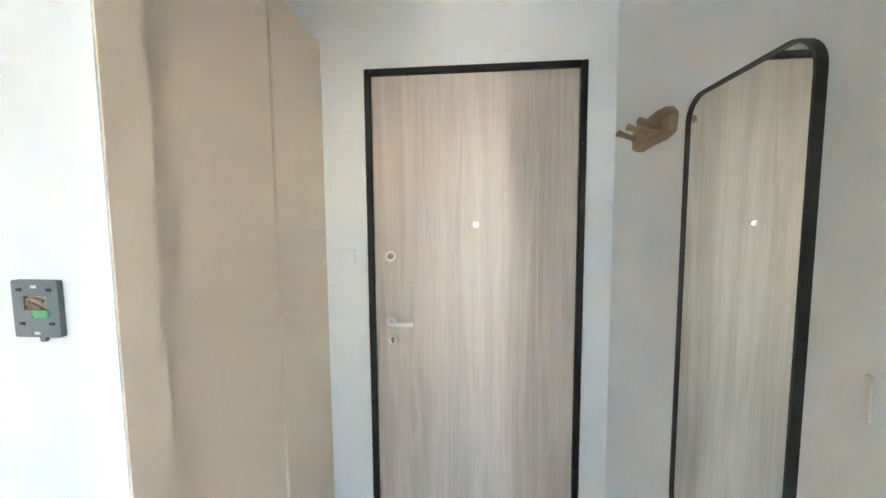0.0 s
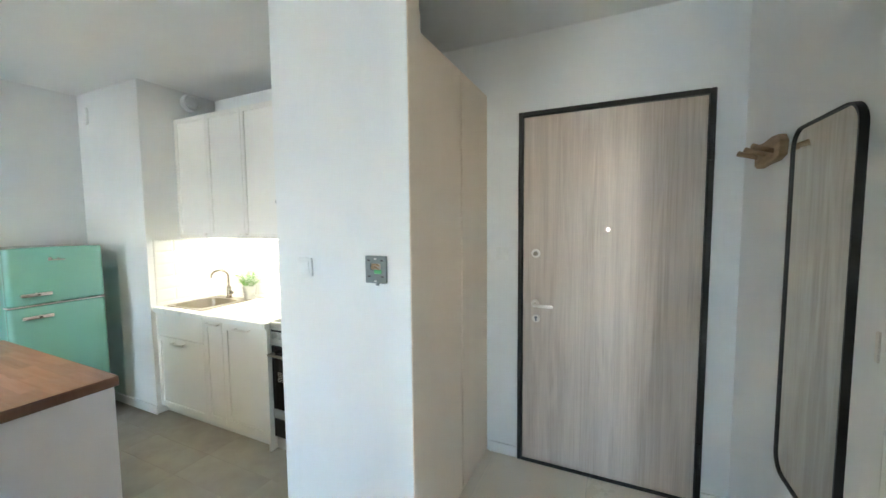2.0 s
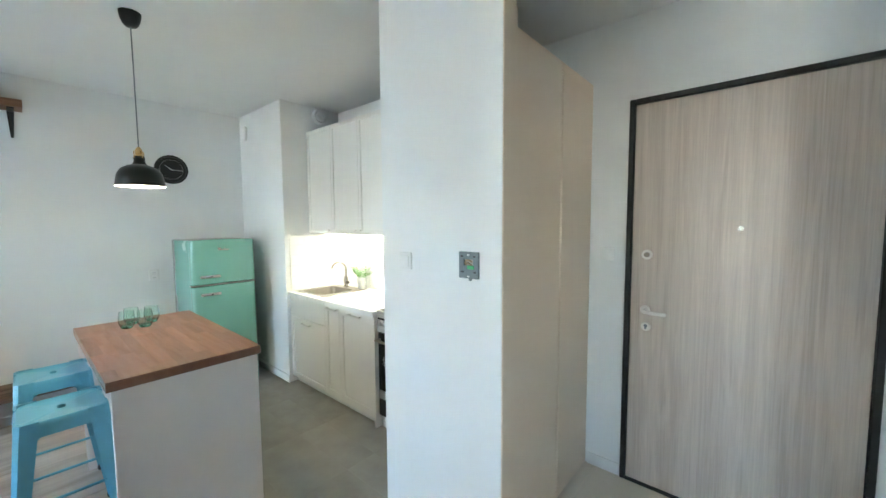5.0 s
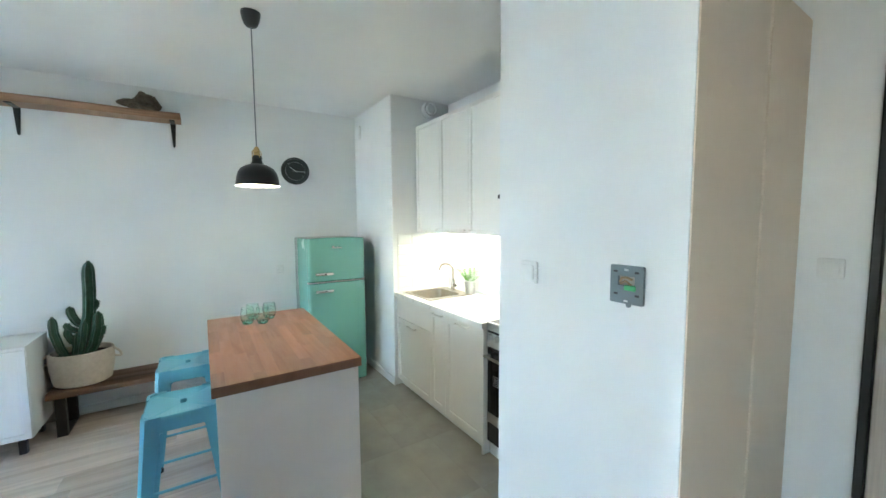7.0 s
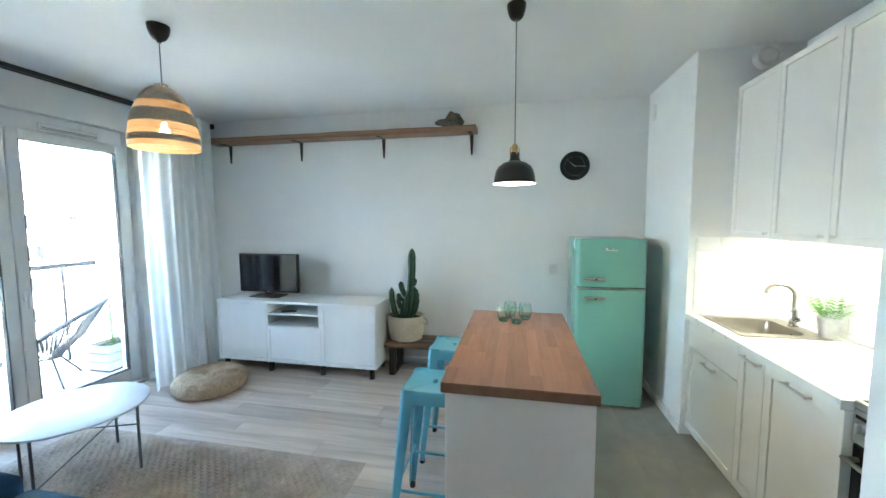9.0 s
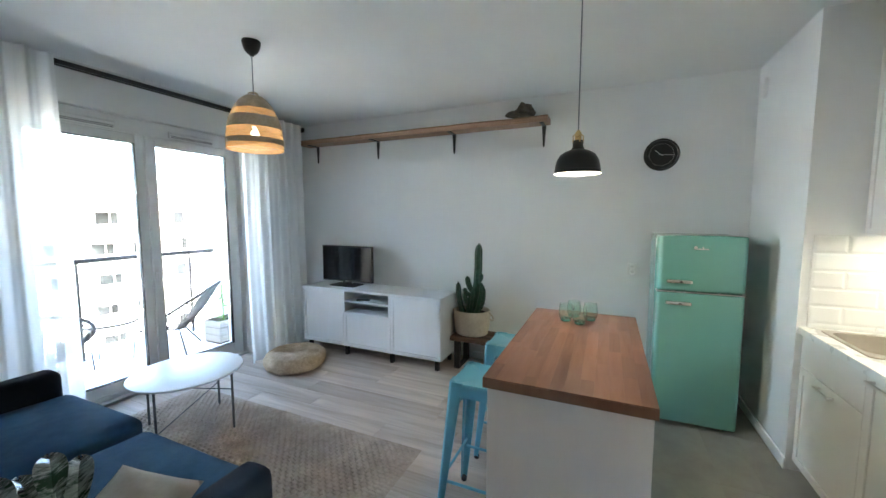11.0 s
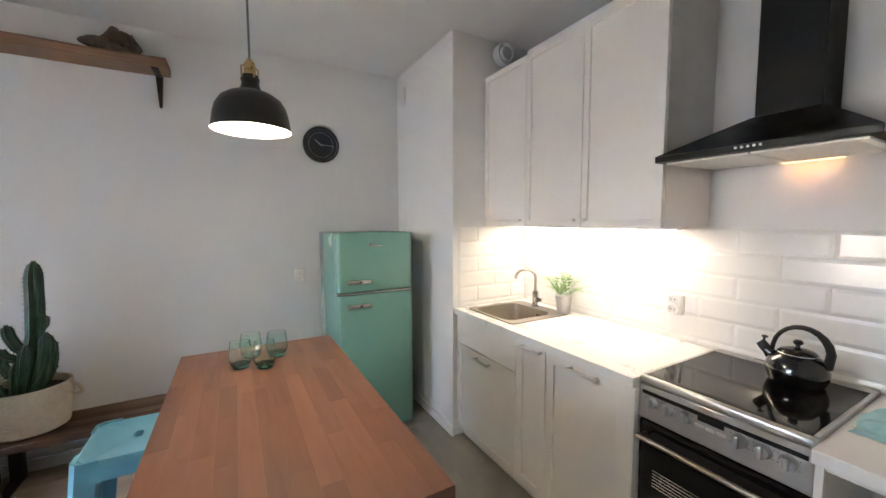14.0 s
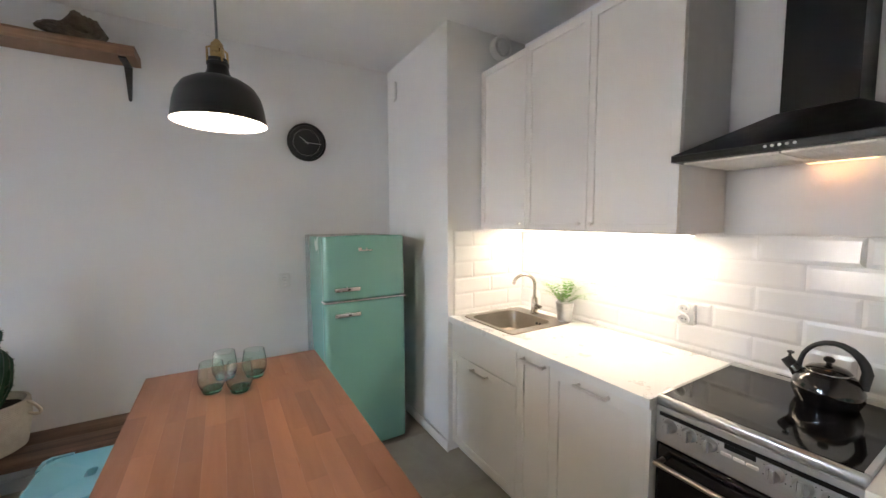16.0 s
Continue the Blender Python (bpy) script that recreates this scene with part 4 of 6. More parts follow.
for k in range(3):
    part("push_button", cube((-1.452 + 0.032 * k, CF - 0.004, 0.805), (-1.423 + 0.032 * k, CF, 0.817), 0.002), SATIN, panel, "flat nickel push button")
for x in (-1.600, -1.541, -1.483, -1.325, -1.267, -1.209):
    kn = part("knob", lathe([(0, 0), (0.0225, 0), (0.0225, 0.003), (0.0195, 0.006), (0.0185, 0.014), (0.017, 0.016), (0, 0.016)], (x, CF, 0.819), 28, AXY), COOKERSTEEL, panel, "round steel control knob")
    part("grip", cube((x - 0.0055, CF - 0.028, 0.800), (x + 0.0055, CF - 0.015, 0.838), 0.003, 2), STEEL, kn, "raised steel grip bar")
    part("pointer_groove", cube((x - 0.0085, CF - 0.0168, 0.803), (x - 0.0058, CF - 0.0158, 0.835)), BLACKPLASTIC, kn, "dark pointer groove")
    part("dial_print", joined(*[moved(cube((-0.0012, 0.026, 0.0), (0.0012, 0.029, 0.0008)), Matrix.Translation((x, CF, 0.819)) @ FACE_S @ pose(0, 0, 0, 0, 0, q)) for q in (-120, -60, 0, 60, 120)]), BLACKPLASTIC, kn)
ov = part("oven_door", cube((CX0 + 0.004, CF + 0.004, 0.235), (CX1 - 0.004, CF + 0.03, 0.742), 0.003), BLACKGLASS, ck, "black glass oven door")
part("steel_edge", joined(cube((CX0 + 0.004, CF + 0.0015, 0.235), (CX1 - 0.004, CF + 0.004, 0.30)),), STEEL, ov)
part("door_handle", tube([(CX0 + 0.03, CF + 0.004, 0.69), (CX0 + 0.03, CF - 0.035, 0.692), (CX0 + 0.022, CF - 0.04, 0.692), (CX1 - 0.022, CF - 0.04, 0.692), (CX1 - 0.03, CF - 0.035, 0.692), (CX1 - 0.03, CF + 0.004, 0.69)], 0.009, 10), SINKSTEEL, ov, "steel bar handle")
part("oven_rack", joined(*[cube((CX0 + 0.06, CF + 0.0025, 0.50 + 0.012 * k), (CX1 - 0.06, CF + 0.0038, 0.5025 + 0.012 * k)) for k in range(6)]), SATIN, ov)
part("drawer", cube((CX0 + 0.004, CF + 0.004, 0.10), (CX1 - 0.004, CF + 0.03, 0.228), 0.003), BLACKPLASTIC, ck)
part("plinth", cube((CX0 + 0.004, CF + 0.03, 0.0), (CX1 - 0.004, CF + 0.05, 0.10)), CARCASS, ck)

# kettle, built about its own axis with the spout to -x
KT = Matrix.Translation((-1.328, 2.215, 0.912)) @ pose(0, 0, 0, 0, 0, 4) @ Matrix.Diagonal((0.84, 0.84, 0.92, 1.0))
kt = thing("kettle", (-1.328, 2.215, 0.912), "black enamel whistling kettle with hooped handle", "kettle")
part("body", lathe([(0, 0), (0.075, 0), (0.092, 0.008), (0.103, 0.035), (0.104, 0.06), (0.092, 0.092), (0.066, 0.114), (0.062, 0.116), (0, 0.116)], (0, 0, 0), 40, KT), ENAMEL, kt)
part("lid", lathe([(0.064, 0.114), (0.066, 0.118), (0.055, 0.128), (0.025, 0.137), (0, 0.139)], (0, 0, 0), 36, KT), ENAMEL, kt)
part("rim", lathe([(0.064, 0.1135), (0.068, 0.115), (0.068, 0.118), (0.064, 0.1185)], (0, 0, 0), 36, KT), CHROME, kt, "chrome lid ring")
part("lid_knob", lathe([(0.009, 0.136), (0.008, 0.146), (0.016, 0.152), (0.017, 0.160), (0.010, 0.167), (0, 0.168)], (0, 0, 0), 20, KT), BLACKPLASTIC, kt)
part("spout", moved(tube([(-0.068, 0, 0.072), (-0.092, 0, 0.096), (-0.112, 0, 0.118)], [0.030, 0.022, 0.017], 16), KT), ENAMEL, kt)
part("whistle", moved(joined(tube([(-0.104, 0, 0.108), (-0.126, 0, 0.132)], [0.021, 0.019], 14), tube([(-0.116, 0, 0.128), (-0.112, 0, 0.152)], 0.005, 8), lathe([(0, 0), (0.012, 0.003), (0.012, 0.009), (0, 0.013)], (-0.111, 0, 0.150), 14)), KT), BLACKPLASTIC, kt)
hp = [(-0.085 + 0.0, 0, 0.10)] + [(0.010 - 0.092 * math.cos(a), 0, 0.118 + 0.100 * math.sin(a)) for a in [radians(10 + 16 * k) for k in range(11)]] + [(0.092, 0, 0.080)]
part("handle", moved(tube(hp, [0.009, 0.0085, 0.0085, 0.0085, 0.0085, 0.009, 0.0095, 0.0105, 0.012, 0.0135, 0.015, 0.016, 0.016], 12), KT), BLACKPLASTIC, kt)

# unit to the right of the cooker
u4 = thing("open_base_cabinet", (-1.04, 2.08, 0), "narrow white open shelf cabinet beside the cooker", "cabinet")
part("body", joined(cube((-1.152, FY, 0.0), (-1.134, YK - 0.004, 0.860), 0.0015), cube((-0.945, FY, 0.0), (-0.927, YK - 0.004, 0.860), 0.0015), cube((-1.134, YK - 0.02, 0.06), (-0.945, YK - 0.004, 0.86)), cube((-1.134, FY + 0.01, 0.06), (-0.945, YK - 0.02, 0.078)), cube((-1.134, FY + 0.01, 0.842), (-0.945, YK - 0.02, 0.86))), LACQUER, u4)
for z in (0.32, 0.58):
    part("shelf", cube((-1.134, FY + 0.012, z), (-0.945, YK - 0.02, z + 0.018)), LACQUER, u4)
single("worktop", cube((-1.156, 1.766, 0.862), (-0.924, YK - 0.002, 0.900), 0.002), COUNTER, "short white laminate worktop beside the cooker", "worktop")
tw = bmesh.new()
nx, ny = 26, 34
g = []
for i in range(nx + 1):
    row = []
    for j in range(ny + 1):
        u, v = i / nx, j / ny
        e = min(1.0, 4 * min(u, 1 - u)) * min(1.0, 4 * min(v, 1 - v))
        x = -1.138 + 0.195 * u + 0.006 * math.sin(9 * v)
        y = 1.955 + 0.235 * v + 0.006 * math.sin(8 * u)
        row.append(tw.verts.new((x, y, 0.902 + 0.046 * e ** 0.5 * (0.72 + 0.28 * math.sin(26 * v + 5 * u + 2 * math.sin(6 * u))))))
    g.append(row)
for i in range(nx):
    for j in range(ny):
        tw.faces.new((g[i][j], g[i + 1][j], g[i + 1][j + 1], g[i][j + 1]))
b0 = [g[i][0] for i in range(nx + 1)] + [g[nx][j] for j in range(1, ny + 1)] + [g[i][ny] for i in range(nx - 1, -1, -1)] + [g[0][j] for j in range(ny - 1, 0, -1)]
tw.faces.new(b0[::-1])
single("folded_towel", tw, TOWEL, "folded turquoise towel lying on the worktop", "towel")

# cooker hood
hd = thing("cooker_hood", (-1.415, 2.2, 1.72), "black chimney cooker hood with a lit lamp", "cooker hood")
HX0, HX1, HY0 = -1.715, -1.115, 1.955
cn = bmesh.new()
lo = [cn.verts.new(p) for p in ((HX0, HY0, 1.7400), (HX1, HY0, 1.7400), (HX1, YK - 0.003, 1.7400), (HX0, YK - 0.003, 1.7400))]
hi = [cn.verts.new(p) for p in ((-1.502, 2.205, 1.874), (-1.300, 2.205, 1.874), (-1.300, YK - 0.003, 1.874), (-1.502, YK - 0.003, 1.874))]
cn.faces.new(hi)
cn.faces.new(lo[::-1])
for k in range(4):
    cn.faces.new((lo[k], lo[(k + 1) % 4], hi[(k + 1) % 4], hi[k]))
part("canopy", joined(cn, cube((HX0, HY0, 1.7160), (HX1, YK - 0.003, 1.7395), 0.002)), HOODBLACK, hd, "black sloping canopy")
part("chimney", joined(cube((-1.495, 2.212, 1.873), (-1.307, YK - 0.003, 2.40), 0.002), cube((-1.490, 2.217, 2.40), (-1.312, YK - 0.003, TOP - 0.002), 0.002)), HOODBLACK, hd, "black square chimney")
for x0, x1 in ((HX0 + 0.03, -1.418), (-1.412, HX1 - 0.03)):
    ft = part("filter", cube((x0, 1.985, 1.7080), (x1, 2.33, 1.7155), 0.001), ALUFILTER, hd, "steel mesh grease filter")
    for k in range(10):
        part("slat", cube((x0 + 0.02, 2.0 + 0.032 * k, 1.7065), (x1 - 0.02, 2.004 + 0.032 * k, 1.7080)), ALUFILTER, ft)
for k in range(5):
    part("button", lathe([(0, 0), (0.0042, 0), (0.0042, 0.003), (0, 0.003)], (-1.441 + 0.017 * k, HY0, 1.7300), 14, AXY), CLOCKMARK, hd)
part("lamp_glass", cube((-1.452, 2.338, 1.7085), (-1.285, 2.372, 1.7155)), HOODLENS, hd, "small glowing lamp lens", False)
lamp("hood_lamp", "AREA", look((-1.385, 2.340, 1.7040), (-1.385, 2.352, 0.9)), 0.0022, (1.0, 0.44, 0.17), 0.07, 0.025)


def double_socket(at, m, label, along=1):
    s = thing("power_socket", at, label, "socket")
    mm = Matrix.Translation(at) @ m
    w, h = (0.1, 0.08) if along else (0.08, 0.1)
    part("plate", prism(rounded(w, h, 0.008, 3), 0, 0.024, mm, 0.002), WHITEPLASTIC, s)
    mm = mm @ Matrix.Translation((0, 0, 0.016))
    for k in (-1, 1):
        dx, dy = ((0.024 * k, 0) if along else (0, 0.024 * k))
        c = part("outlet", lathe([(0.0235, 0.008), (0.0245, 0.020), (0.0215, 0.022), (0.0185, 0.011), (0, 0.010)], (0, 0, 0), 24, mm @ Matrix.Translation((dx, dy, 0))), WHITEPLASTIC, s)
        part("pin_hole", joined(*[lathe([(0, 0.0102), (0.003, 0.0102), (0.003, 0.0115), (0, 0.0115)], (0, 0, 0), 8, mm @ Matrix.Translation((dx + q, dy, 0))) for q in (-0.008, 0.008)]), BLACKPLASTIC, c)
    return s


double_socket((-1.836, YK - 0.012, 1.08), FACE_S, "white double power socket on the tiled splashback", 0)
double_socket((XW, 0.918, 1.075), FACE_E, "white double power socket on the plaster wall", 0)

# air valve, inspection plate on the shaft
av = thing("air_valve", (-2.95, 2.13, 2.60), "round white ventilation valve above the cabinets", "vent")
part("collar", lathe([(0, 0), (0.072, 0), (0.072, 0.050), (0.066, 0.056), (0.055, 0.05), (0.054, 0.03), (0, 0.03)], (-2.95, 2.15, 2.628), 32, FACE_E), WHITEPLASTIC, av)
part("disc", lathe([(0, 0.034), (0.042, 0.034), (0.047, 0.054), (0.040, 0.063), (0, 0.066)], (-2.95, 2.15, 2.628), 28, FACE_E), WHITEPLASTIC, av)
single("detector_box", prism(rounded(0.075, 0.15, 0.03, 5), 0, 0.022, Matrix.Translation((-3.735, 1.756, 2.52)) @ FACE_S, 0.004), WHITEPLASTIC, "small white rounded sensor box on the wall", "sensor")

# ---- fridge ----
rf = thing("fridge", (-3.5, 1.317, 0), "mint green retro fridge freezer with two doors", "fridge")
FX0, FX1, FYa, FYb = -3.80, -3.285, 1.050, 1.582


def slab(x0, x1, z0, z1, r=0.035, edge=0.012, arch=0.0):
    """A door or body with round upright edges, and softened faces."""
    bm = prism(rounded(x1 - x0, FYb - FYa, r, 5, (x0 + x1) / 2, (FYa + FYb) / 2), z0, z1)
    if arch:
        long = [e for e in bm.edges if all(v.co.z > z1 - 1e-6 for v in e.verts) and e.calc_length() > 0.3]
        bmesh.ops.subdivide_edges(bm, edges=long, cuts=9)
        for v in bm.verts:
            if v.co.z > z1 - 1e-6:
                v.co.z += arch * (1 - ((v.co.y - (FYa + FYb) / 2) / (FYb - FYa) * 2) ** 2)
    es = [e for e in bm.edges if abs(e.verts[0].co.z - e.verts[1].co.z) < 0.01 and (e.verts[0].co - e.verts[1].co).length > 1e-4]
    bmesh.ops.bevel(bm, geom=es, offset=edge, segments=3, affect="EDGES", profile=0.5)
    return bm


part("body", cube((FX0, FYa + 0.003, 0.03), (FX1, FYb - 0.003, 1.413), 0.014, 4), MINT, rf)
upd = part("freezer_door", slab(FX1 + 0.002, -3.212, 1.022, 1.415, 0.032, 0.012, 0.007), MINT, rf, "rounded mint freezer door")
lod = part("fridge_door", slab(FX1 + 0.002, -3.212, 0.035, 1.004, 0.03), MINT, rf, "rounded mint fridge door")
part("chrome_strip", cube((FX1 + 0.002, FYa - 0.003, 1.008), (-3.204, FYb + 0.003, 1.018), 0.003), CHROME, rf, "chrome strip between the doors")
for zz, dd in ((1.093, upd), (0.935, lod)):
    part("handle", joined(cube((-3.206, 1.105, zz - 0.014), (-3.176, 1.265, zz + 0.012), 0.008, 2), cube((-3.214, 1.11, zz - 0.008), (-3.20, 1.13, zz + 0.008)), cube((-3.214, 1.235, zz - 0.006), (-3.20, 1.255, zz + 0.008))), CHROME, dd, "chrome fridge handle")
    part("handle_insert", cube((-3.1765, 1.185, zz - 0.006), (-3.174, 1.203, zz + 0.004), 0.001), BLACKPLASTIC, dd)
part("badge", joined(cube((-3.213, 1.265, 1.322), (-3.2095, 1.355, 1.330), 0.001), cube((-3.213, 1.265, 1.330), (-3.2095, 1.285, 1.345), 0.001), cube((-3.213, 1.315, 1.330), (-3.2095, 1.322, 1.342), 0.001)), CHROME, upd, "chrome badge shapes")
for y in (FYa + 0.05, FYb - 0.05):
    for x in (FX0 + 0.05, FX1 - 0.02):
        part("foot", lathe([(0, 0), (0.02, 0), (0.02, 0.032), (0, 0.032)], (x, y, 0), 12), BLACKPLASTIC, rf)

# ---- kitchen island ----
isl = thing("kitchen_island", (-2.085, 0.575, 0), "white breakfast island under a butcher-block top", "island")
part("end_panel", cube((-1.510, 0.283, 0), (-1.488, 0.872, 0.876), 0.0015), ISLANDWHITE, isl, "white end panel")
part("end_panel", cube((-2.682, 0.283, 0), (-2.660, 0.872, 0.876), 0.0015), ISLANDWHITE, isl, "white end panel")
part("body", cube((-2.660, 0.470, 0.06), (-1.510, 0.852, 0.876)), ISLANDWHITE, isl)
part("plinth", cube((-2.660, 0.49, 0.0), (-1.510, 0.80, 0.06)), ISLANDWHITE, isl)
for k in range(3):
    x0 = -2.660 + 1.15 / 3 * k
    part("door", cube((x0 + 0.002, 0.852, 0.066), (x0 + 1.15 / 3 - 0.002, 0.871, 0.872), 0.0015), LACQUER, isl)
part("core", cube((-2.699, 0.268, 0.878), (-1.472, 0.883, 0.914)), STAVE, isl, "end-grain edge of the wooden top", False)

# ---- pendant over the island ----
pd = thing("pendant_lamp", (-2.150, 0.548, 1.77), "black metal pendant lamp with brass neck, lit", "lamp")
PX, PY = -2.150, 0.548
part("canopy", lathe([(0, 0), (0.012, 0), (0.026, 0.004), (0.036, 0.016), (0.045, 0.040), (0.050, 0.066), (0.050, 0.078), (0, 0.078)], (PX, PY, TOP - 0.078), 32), BLACKLAMP, pd)
part("cord", tube([(PX, PY, TOP - 0.075), (PX + 0.002, PY, 2.35), (PX, PY, 1.99)], 0.0032, 8), GREYPLASTIC, pd, "grey braided cord")
part("neck", joined(lathe([(0, 0.0), (0.017, 0), (0.017, 0.030), (0.015, 0.032), (0.015, 0.040), (0.010, 0.046), (0.006, 0.052), (0, 0.052)], (PX, PY, 1.941), 24), *[tube([(PX + 0.0255 * math.cos(q), PY + 0.0255 * math.sin(q), 1.931), (PX + 0.0255 * math.cos(q), PY + 0.0255 * math.sin(q), 1.966), (PX + 0.015 * math.cos(q), PY + 0.015 * math.sin(q), 1.972)], 0.0028, 6) for q in (0.4, 0.4 + math.pi / 2, 0.4 + math.pi, 0.4 + 1.5 * math.pi)]), BRASS, pd, "brass neck fitting with side straps")
outer = [(0.024, 0.168), (0.0245, 0.160), (0.027, 0.158), (0.027, 0.152), (0.0245, 0.150), (0.027, 0.135), (0.034, 0.122), (0.062, 0.112), (0.086, 0.096), (0.101, 0.072), (0.108, 0.045), (0.1115, 0.02), (0.115, 0.004), (0.115, 0.0)]
part("shade", lathe(outer, (PX, PY, 1.774), 48), BLACKLAMP, pd, "black bell-shaped metal shade")
part("lining", lathe([(0.022, 0.166)] + [(r - 0.003, z - 0.002) for r, z in outer[1:-1]] + [(0.1145, 0.0005)], (PX, PY, 1.774), 48), LAMPWHITE, pd, "white shade lining")
part("bulb", lathe([(0, -0.01), (0.018, -0.004), (0.028, 0.014), (0.028, 0.028), (0.016, 0.052), (0.013, 0.075), (0, 0.075)], (PX, PY, 1.80), 24), BULB, pd, "glowing bulb")
lamp("pendant_bulb", "POINT", Matrix.Translation((PX, PY, 1.782)), 0.34, (1.0, 0.86, 0.66), 0.03)

# ---- tumblers on the island ----
first = None
for x, y in ((-2.435, 0.487), (-2.535, 0.526), (-2.395, 0.570), (-2.503, 0.624)):
    if first is None:
        tb = thing("tumbler", (x, y, 0.921), "green tinted stemless glass on the wooden top", "glass", "tumblers on the island")
        pr = [(0.0330, 0.0165), (0.0385, 0.030), (0.0420, 0.045), (0.0412, 0.064), (0.0370, 0.095), (0.0350, 0.107), (0.0336, 0.107), (0.0355, 0.095), (0.0397, 0.064), (0.0404, 0.045), (0.0365, 0.030), (0.030, 0.0185), (0, 0.0175), (0, 0.0165), (0.0330, 0.0165)]
        part("bowl", lathe(pr, (x, y, 0.921), 32), TUMBLER, tb)
        part("foot", lathe([(0, 0.001), (0.022, 0), (0.028, 0.003), (0.0328, 0.016), (0, 0.016)], (x, y, 0.921), 32), TUMBLERFOOT, tb, "thick dark green glass foot")
        first = tb
    else:
        copy_thing(first, Matrix.Translation((x, y, 0.921)))


# ---- stools ----
def stool(x, y, turn=0.0):
    st = thing("bar_stool", (x, y, 0), "sky blue pressed metal bar stool", "stool", "stools at the island")
    H = 0.744
    s = 0.145
    seat = bmesh.new()
    rings = []
    for w, z, r in ((0.252, H - 0.005, 0.040), (0.266, H - 0.001, 0.052), (0.276, H, 0.058), (0.286, H - 0.004, 0.062), (0.292, H - 0.012, 0.064), (0.295, H - 0.022, 0.064), (0.303, H - 0.062, 0.060)):
        rings.append([seat.verts.new((px, py, z)) for px, py in rounded(w, w, r, 5, x, y)])
    hole = [seat.verts.new((px, py, H - 0.004)) for px, py in rounded(0.05, 0.028, 0.013, 5, x, y)]
    pit = [seat.verts.new((px, py, H - 0.03)) for px, py in rounded(0.046, 0.024, 0.011, 5, x, y)]
    for a, b in [(pit, hole), (hole, rings[0])] + list(zip(rings, rings[1:])):
        for k in range(len(a)):
            seat.faces.new((a[k], b[k], b[(k + 1) % len(a)], a[(k + 1) % len(a)]))
    bmesh.ops.recalc_face_normals(seat, faces=seat.faces)
    part("seat", seat, SKYBLUE, st)
    part("seat_hole", prism(rounded(0.045, 0.023, 0.011, 5, x, y), H - 0.034, H - 0.028), BLACKPLASTIC, st)
    for sx, sy in ((1, 1), (1, -1), (-1, 1), (-1, -1)):
        lg = bmesh.new()
        rings = []
        for t in range(7):
            f = t / 6
            cx, cy, z = x + sx * (s - 0.038 + 0.075 * f), y + sy * (s - 0.038 + 0.075 * f), (H - 0.016) * (1 - f) + 0.02
            w = 0.038 - 0.022 * f
            pts = [(w, -w * 0.9), (w, w * 0.55), (w * 0.55, w), (-w * 0.9, w), (-w * 0.9, w * 0.72), (w * 0.4, w * 0.72), (w * 0.72, w * 0.4), (w * 0.72, -w * 0.9)]
            rings.append([lg.verts.new((cx + sx * p, cy + sy * q, z)) for p, q in pts])
        for a, b in zip(rings, rings[1:]):
            for k in range(8):
                lg.faces.new((a[k], b[k], b[(k + 1) % 8], a[(k + 1) % 8]))
        lg.faces.new(rings[0])
        lg.faces.new(rings[-1][::-1])
        bmesh.ops.recalc_face_normals(lg, faces=lg.faces)
        leg = part("leg", lg, SKYBLUE, st)
        fx, fy = x + sx * (s + 0.037), y + sy * (s + 0.037)
        part("foot_cap", lathe([(0, 0), (0.016, 0), (0.018, 0.02), (0.012, 0.026), (0, 0.026)], (fx, fy, 0), 12), BLACKPLASTIC, leg)
        part("brace_clip", cube((x + sx * 0.110 - 0.012, y + sy * 0.110 - 0.012, 0.628), (x + sx * 0.110 + 0.012, y + sy * 0.110 + 0.012, 0.646), 0.003), BLACKPLASTIC, leg)
    for q in (1, -1):
        part("cross_brace", tube([(x - 0.112, y - 0.112 * q, 0.636), (x - 0.06, y - 0.06 * q, 0.665), (x, y, 0.672 + 0.004 * q), (x + 0.06, y + 0.06 * q, 0.665), (x + 0.112, y + 0.112 * q, 0.636)], 0.006, 8), SKYBLUE, st)
    e = s + 0.016
    for (ax, ay, bx, by), z in zip(((-e, -e, e, -e), (-e, e, e, e), (-e, -e, -e, e), (e, -e, e, e)), (0.275, 0.275, 0.235, 0.235)):
        part("foot_rest", tube([(x + ax * 0.97, y + ay * 0.97, z), (x + bx * 0.97, y + by * 0.97, z)], 0.0075, 8), SKYBLUE, st)
    return st


s1 = stool(-1.868, 0.158)
copy_thing(s1, Matrix.Translation((-2.455, 0.160, 0)))

# ---- wall clock ----
CK = Matrix.Translation((XW, 1.104, 2.088)) @ FACE_E
cl = thing("wall_clock", (XW, 1.104, 2.088), "round black wall clock with pale marks", "clock")
part("case", lathe([(0, 0), (0.132, 0), (0.137, 0.008), (0.137, 0.030), (0.130, 0.036), (0.122, 0.030), (0.120, 0.014), (0, 0.014)], (0, 0, 0), 56, CK), BLACKLAMP, cl)
part("dial", lathe([(0, 0.0145), (0.119, 0.0145), (0.119, 0.016), (0, 0.016)], (0, 0, 0), 48, CK), CLOCKFACE, cl)
part("track", joined(*[moved(cube((-0.0009, 0.090, 0.0161), (0.0009, 0.098, 0.0168)), CK @ pose(0, 0, 0, 0, 0, 6 * k)) for k in range(60)]), CLOCKMARK, cl, "thin ring of minute marks")
part("pointer", moved(cube((-0.0025, -0.015, 0.018), (0.0025, 0.062, 0.0195)), CK @ pose(0, 0, 0, 0, 0, 52)), CLOCKMARK, cl, "pale hour pointer")
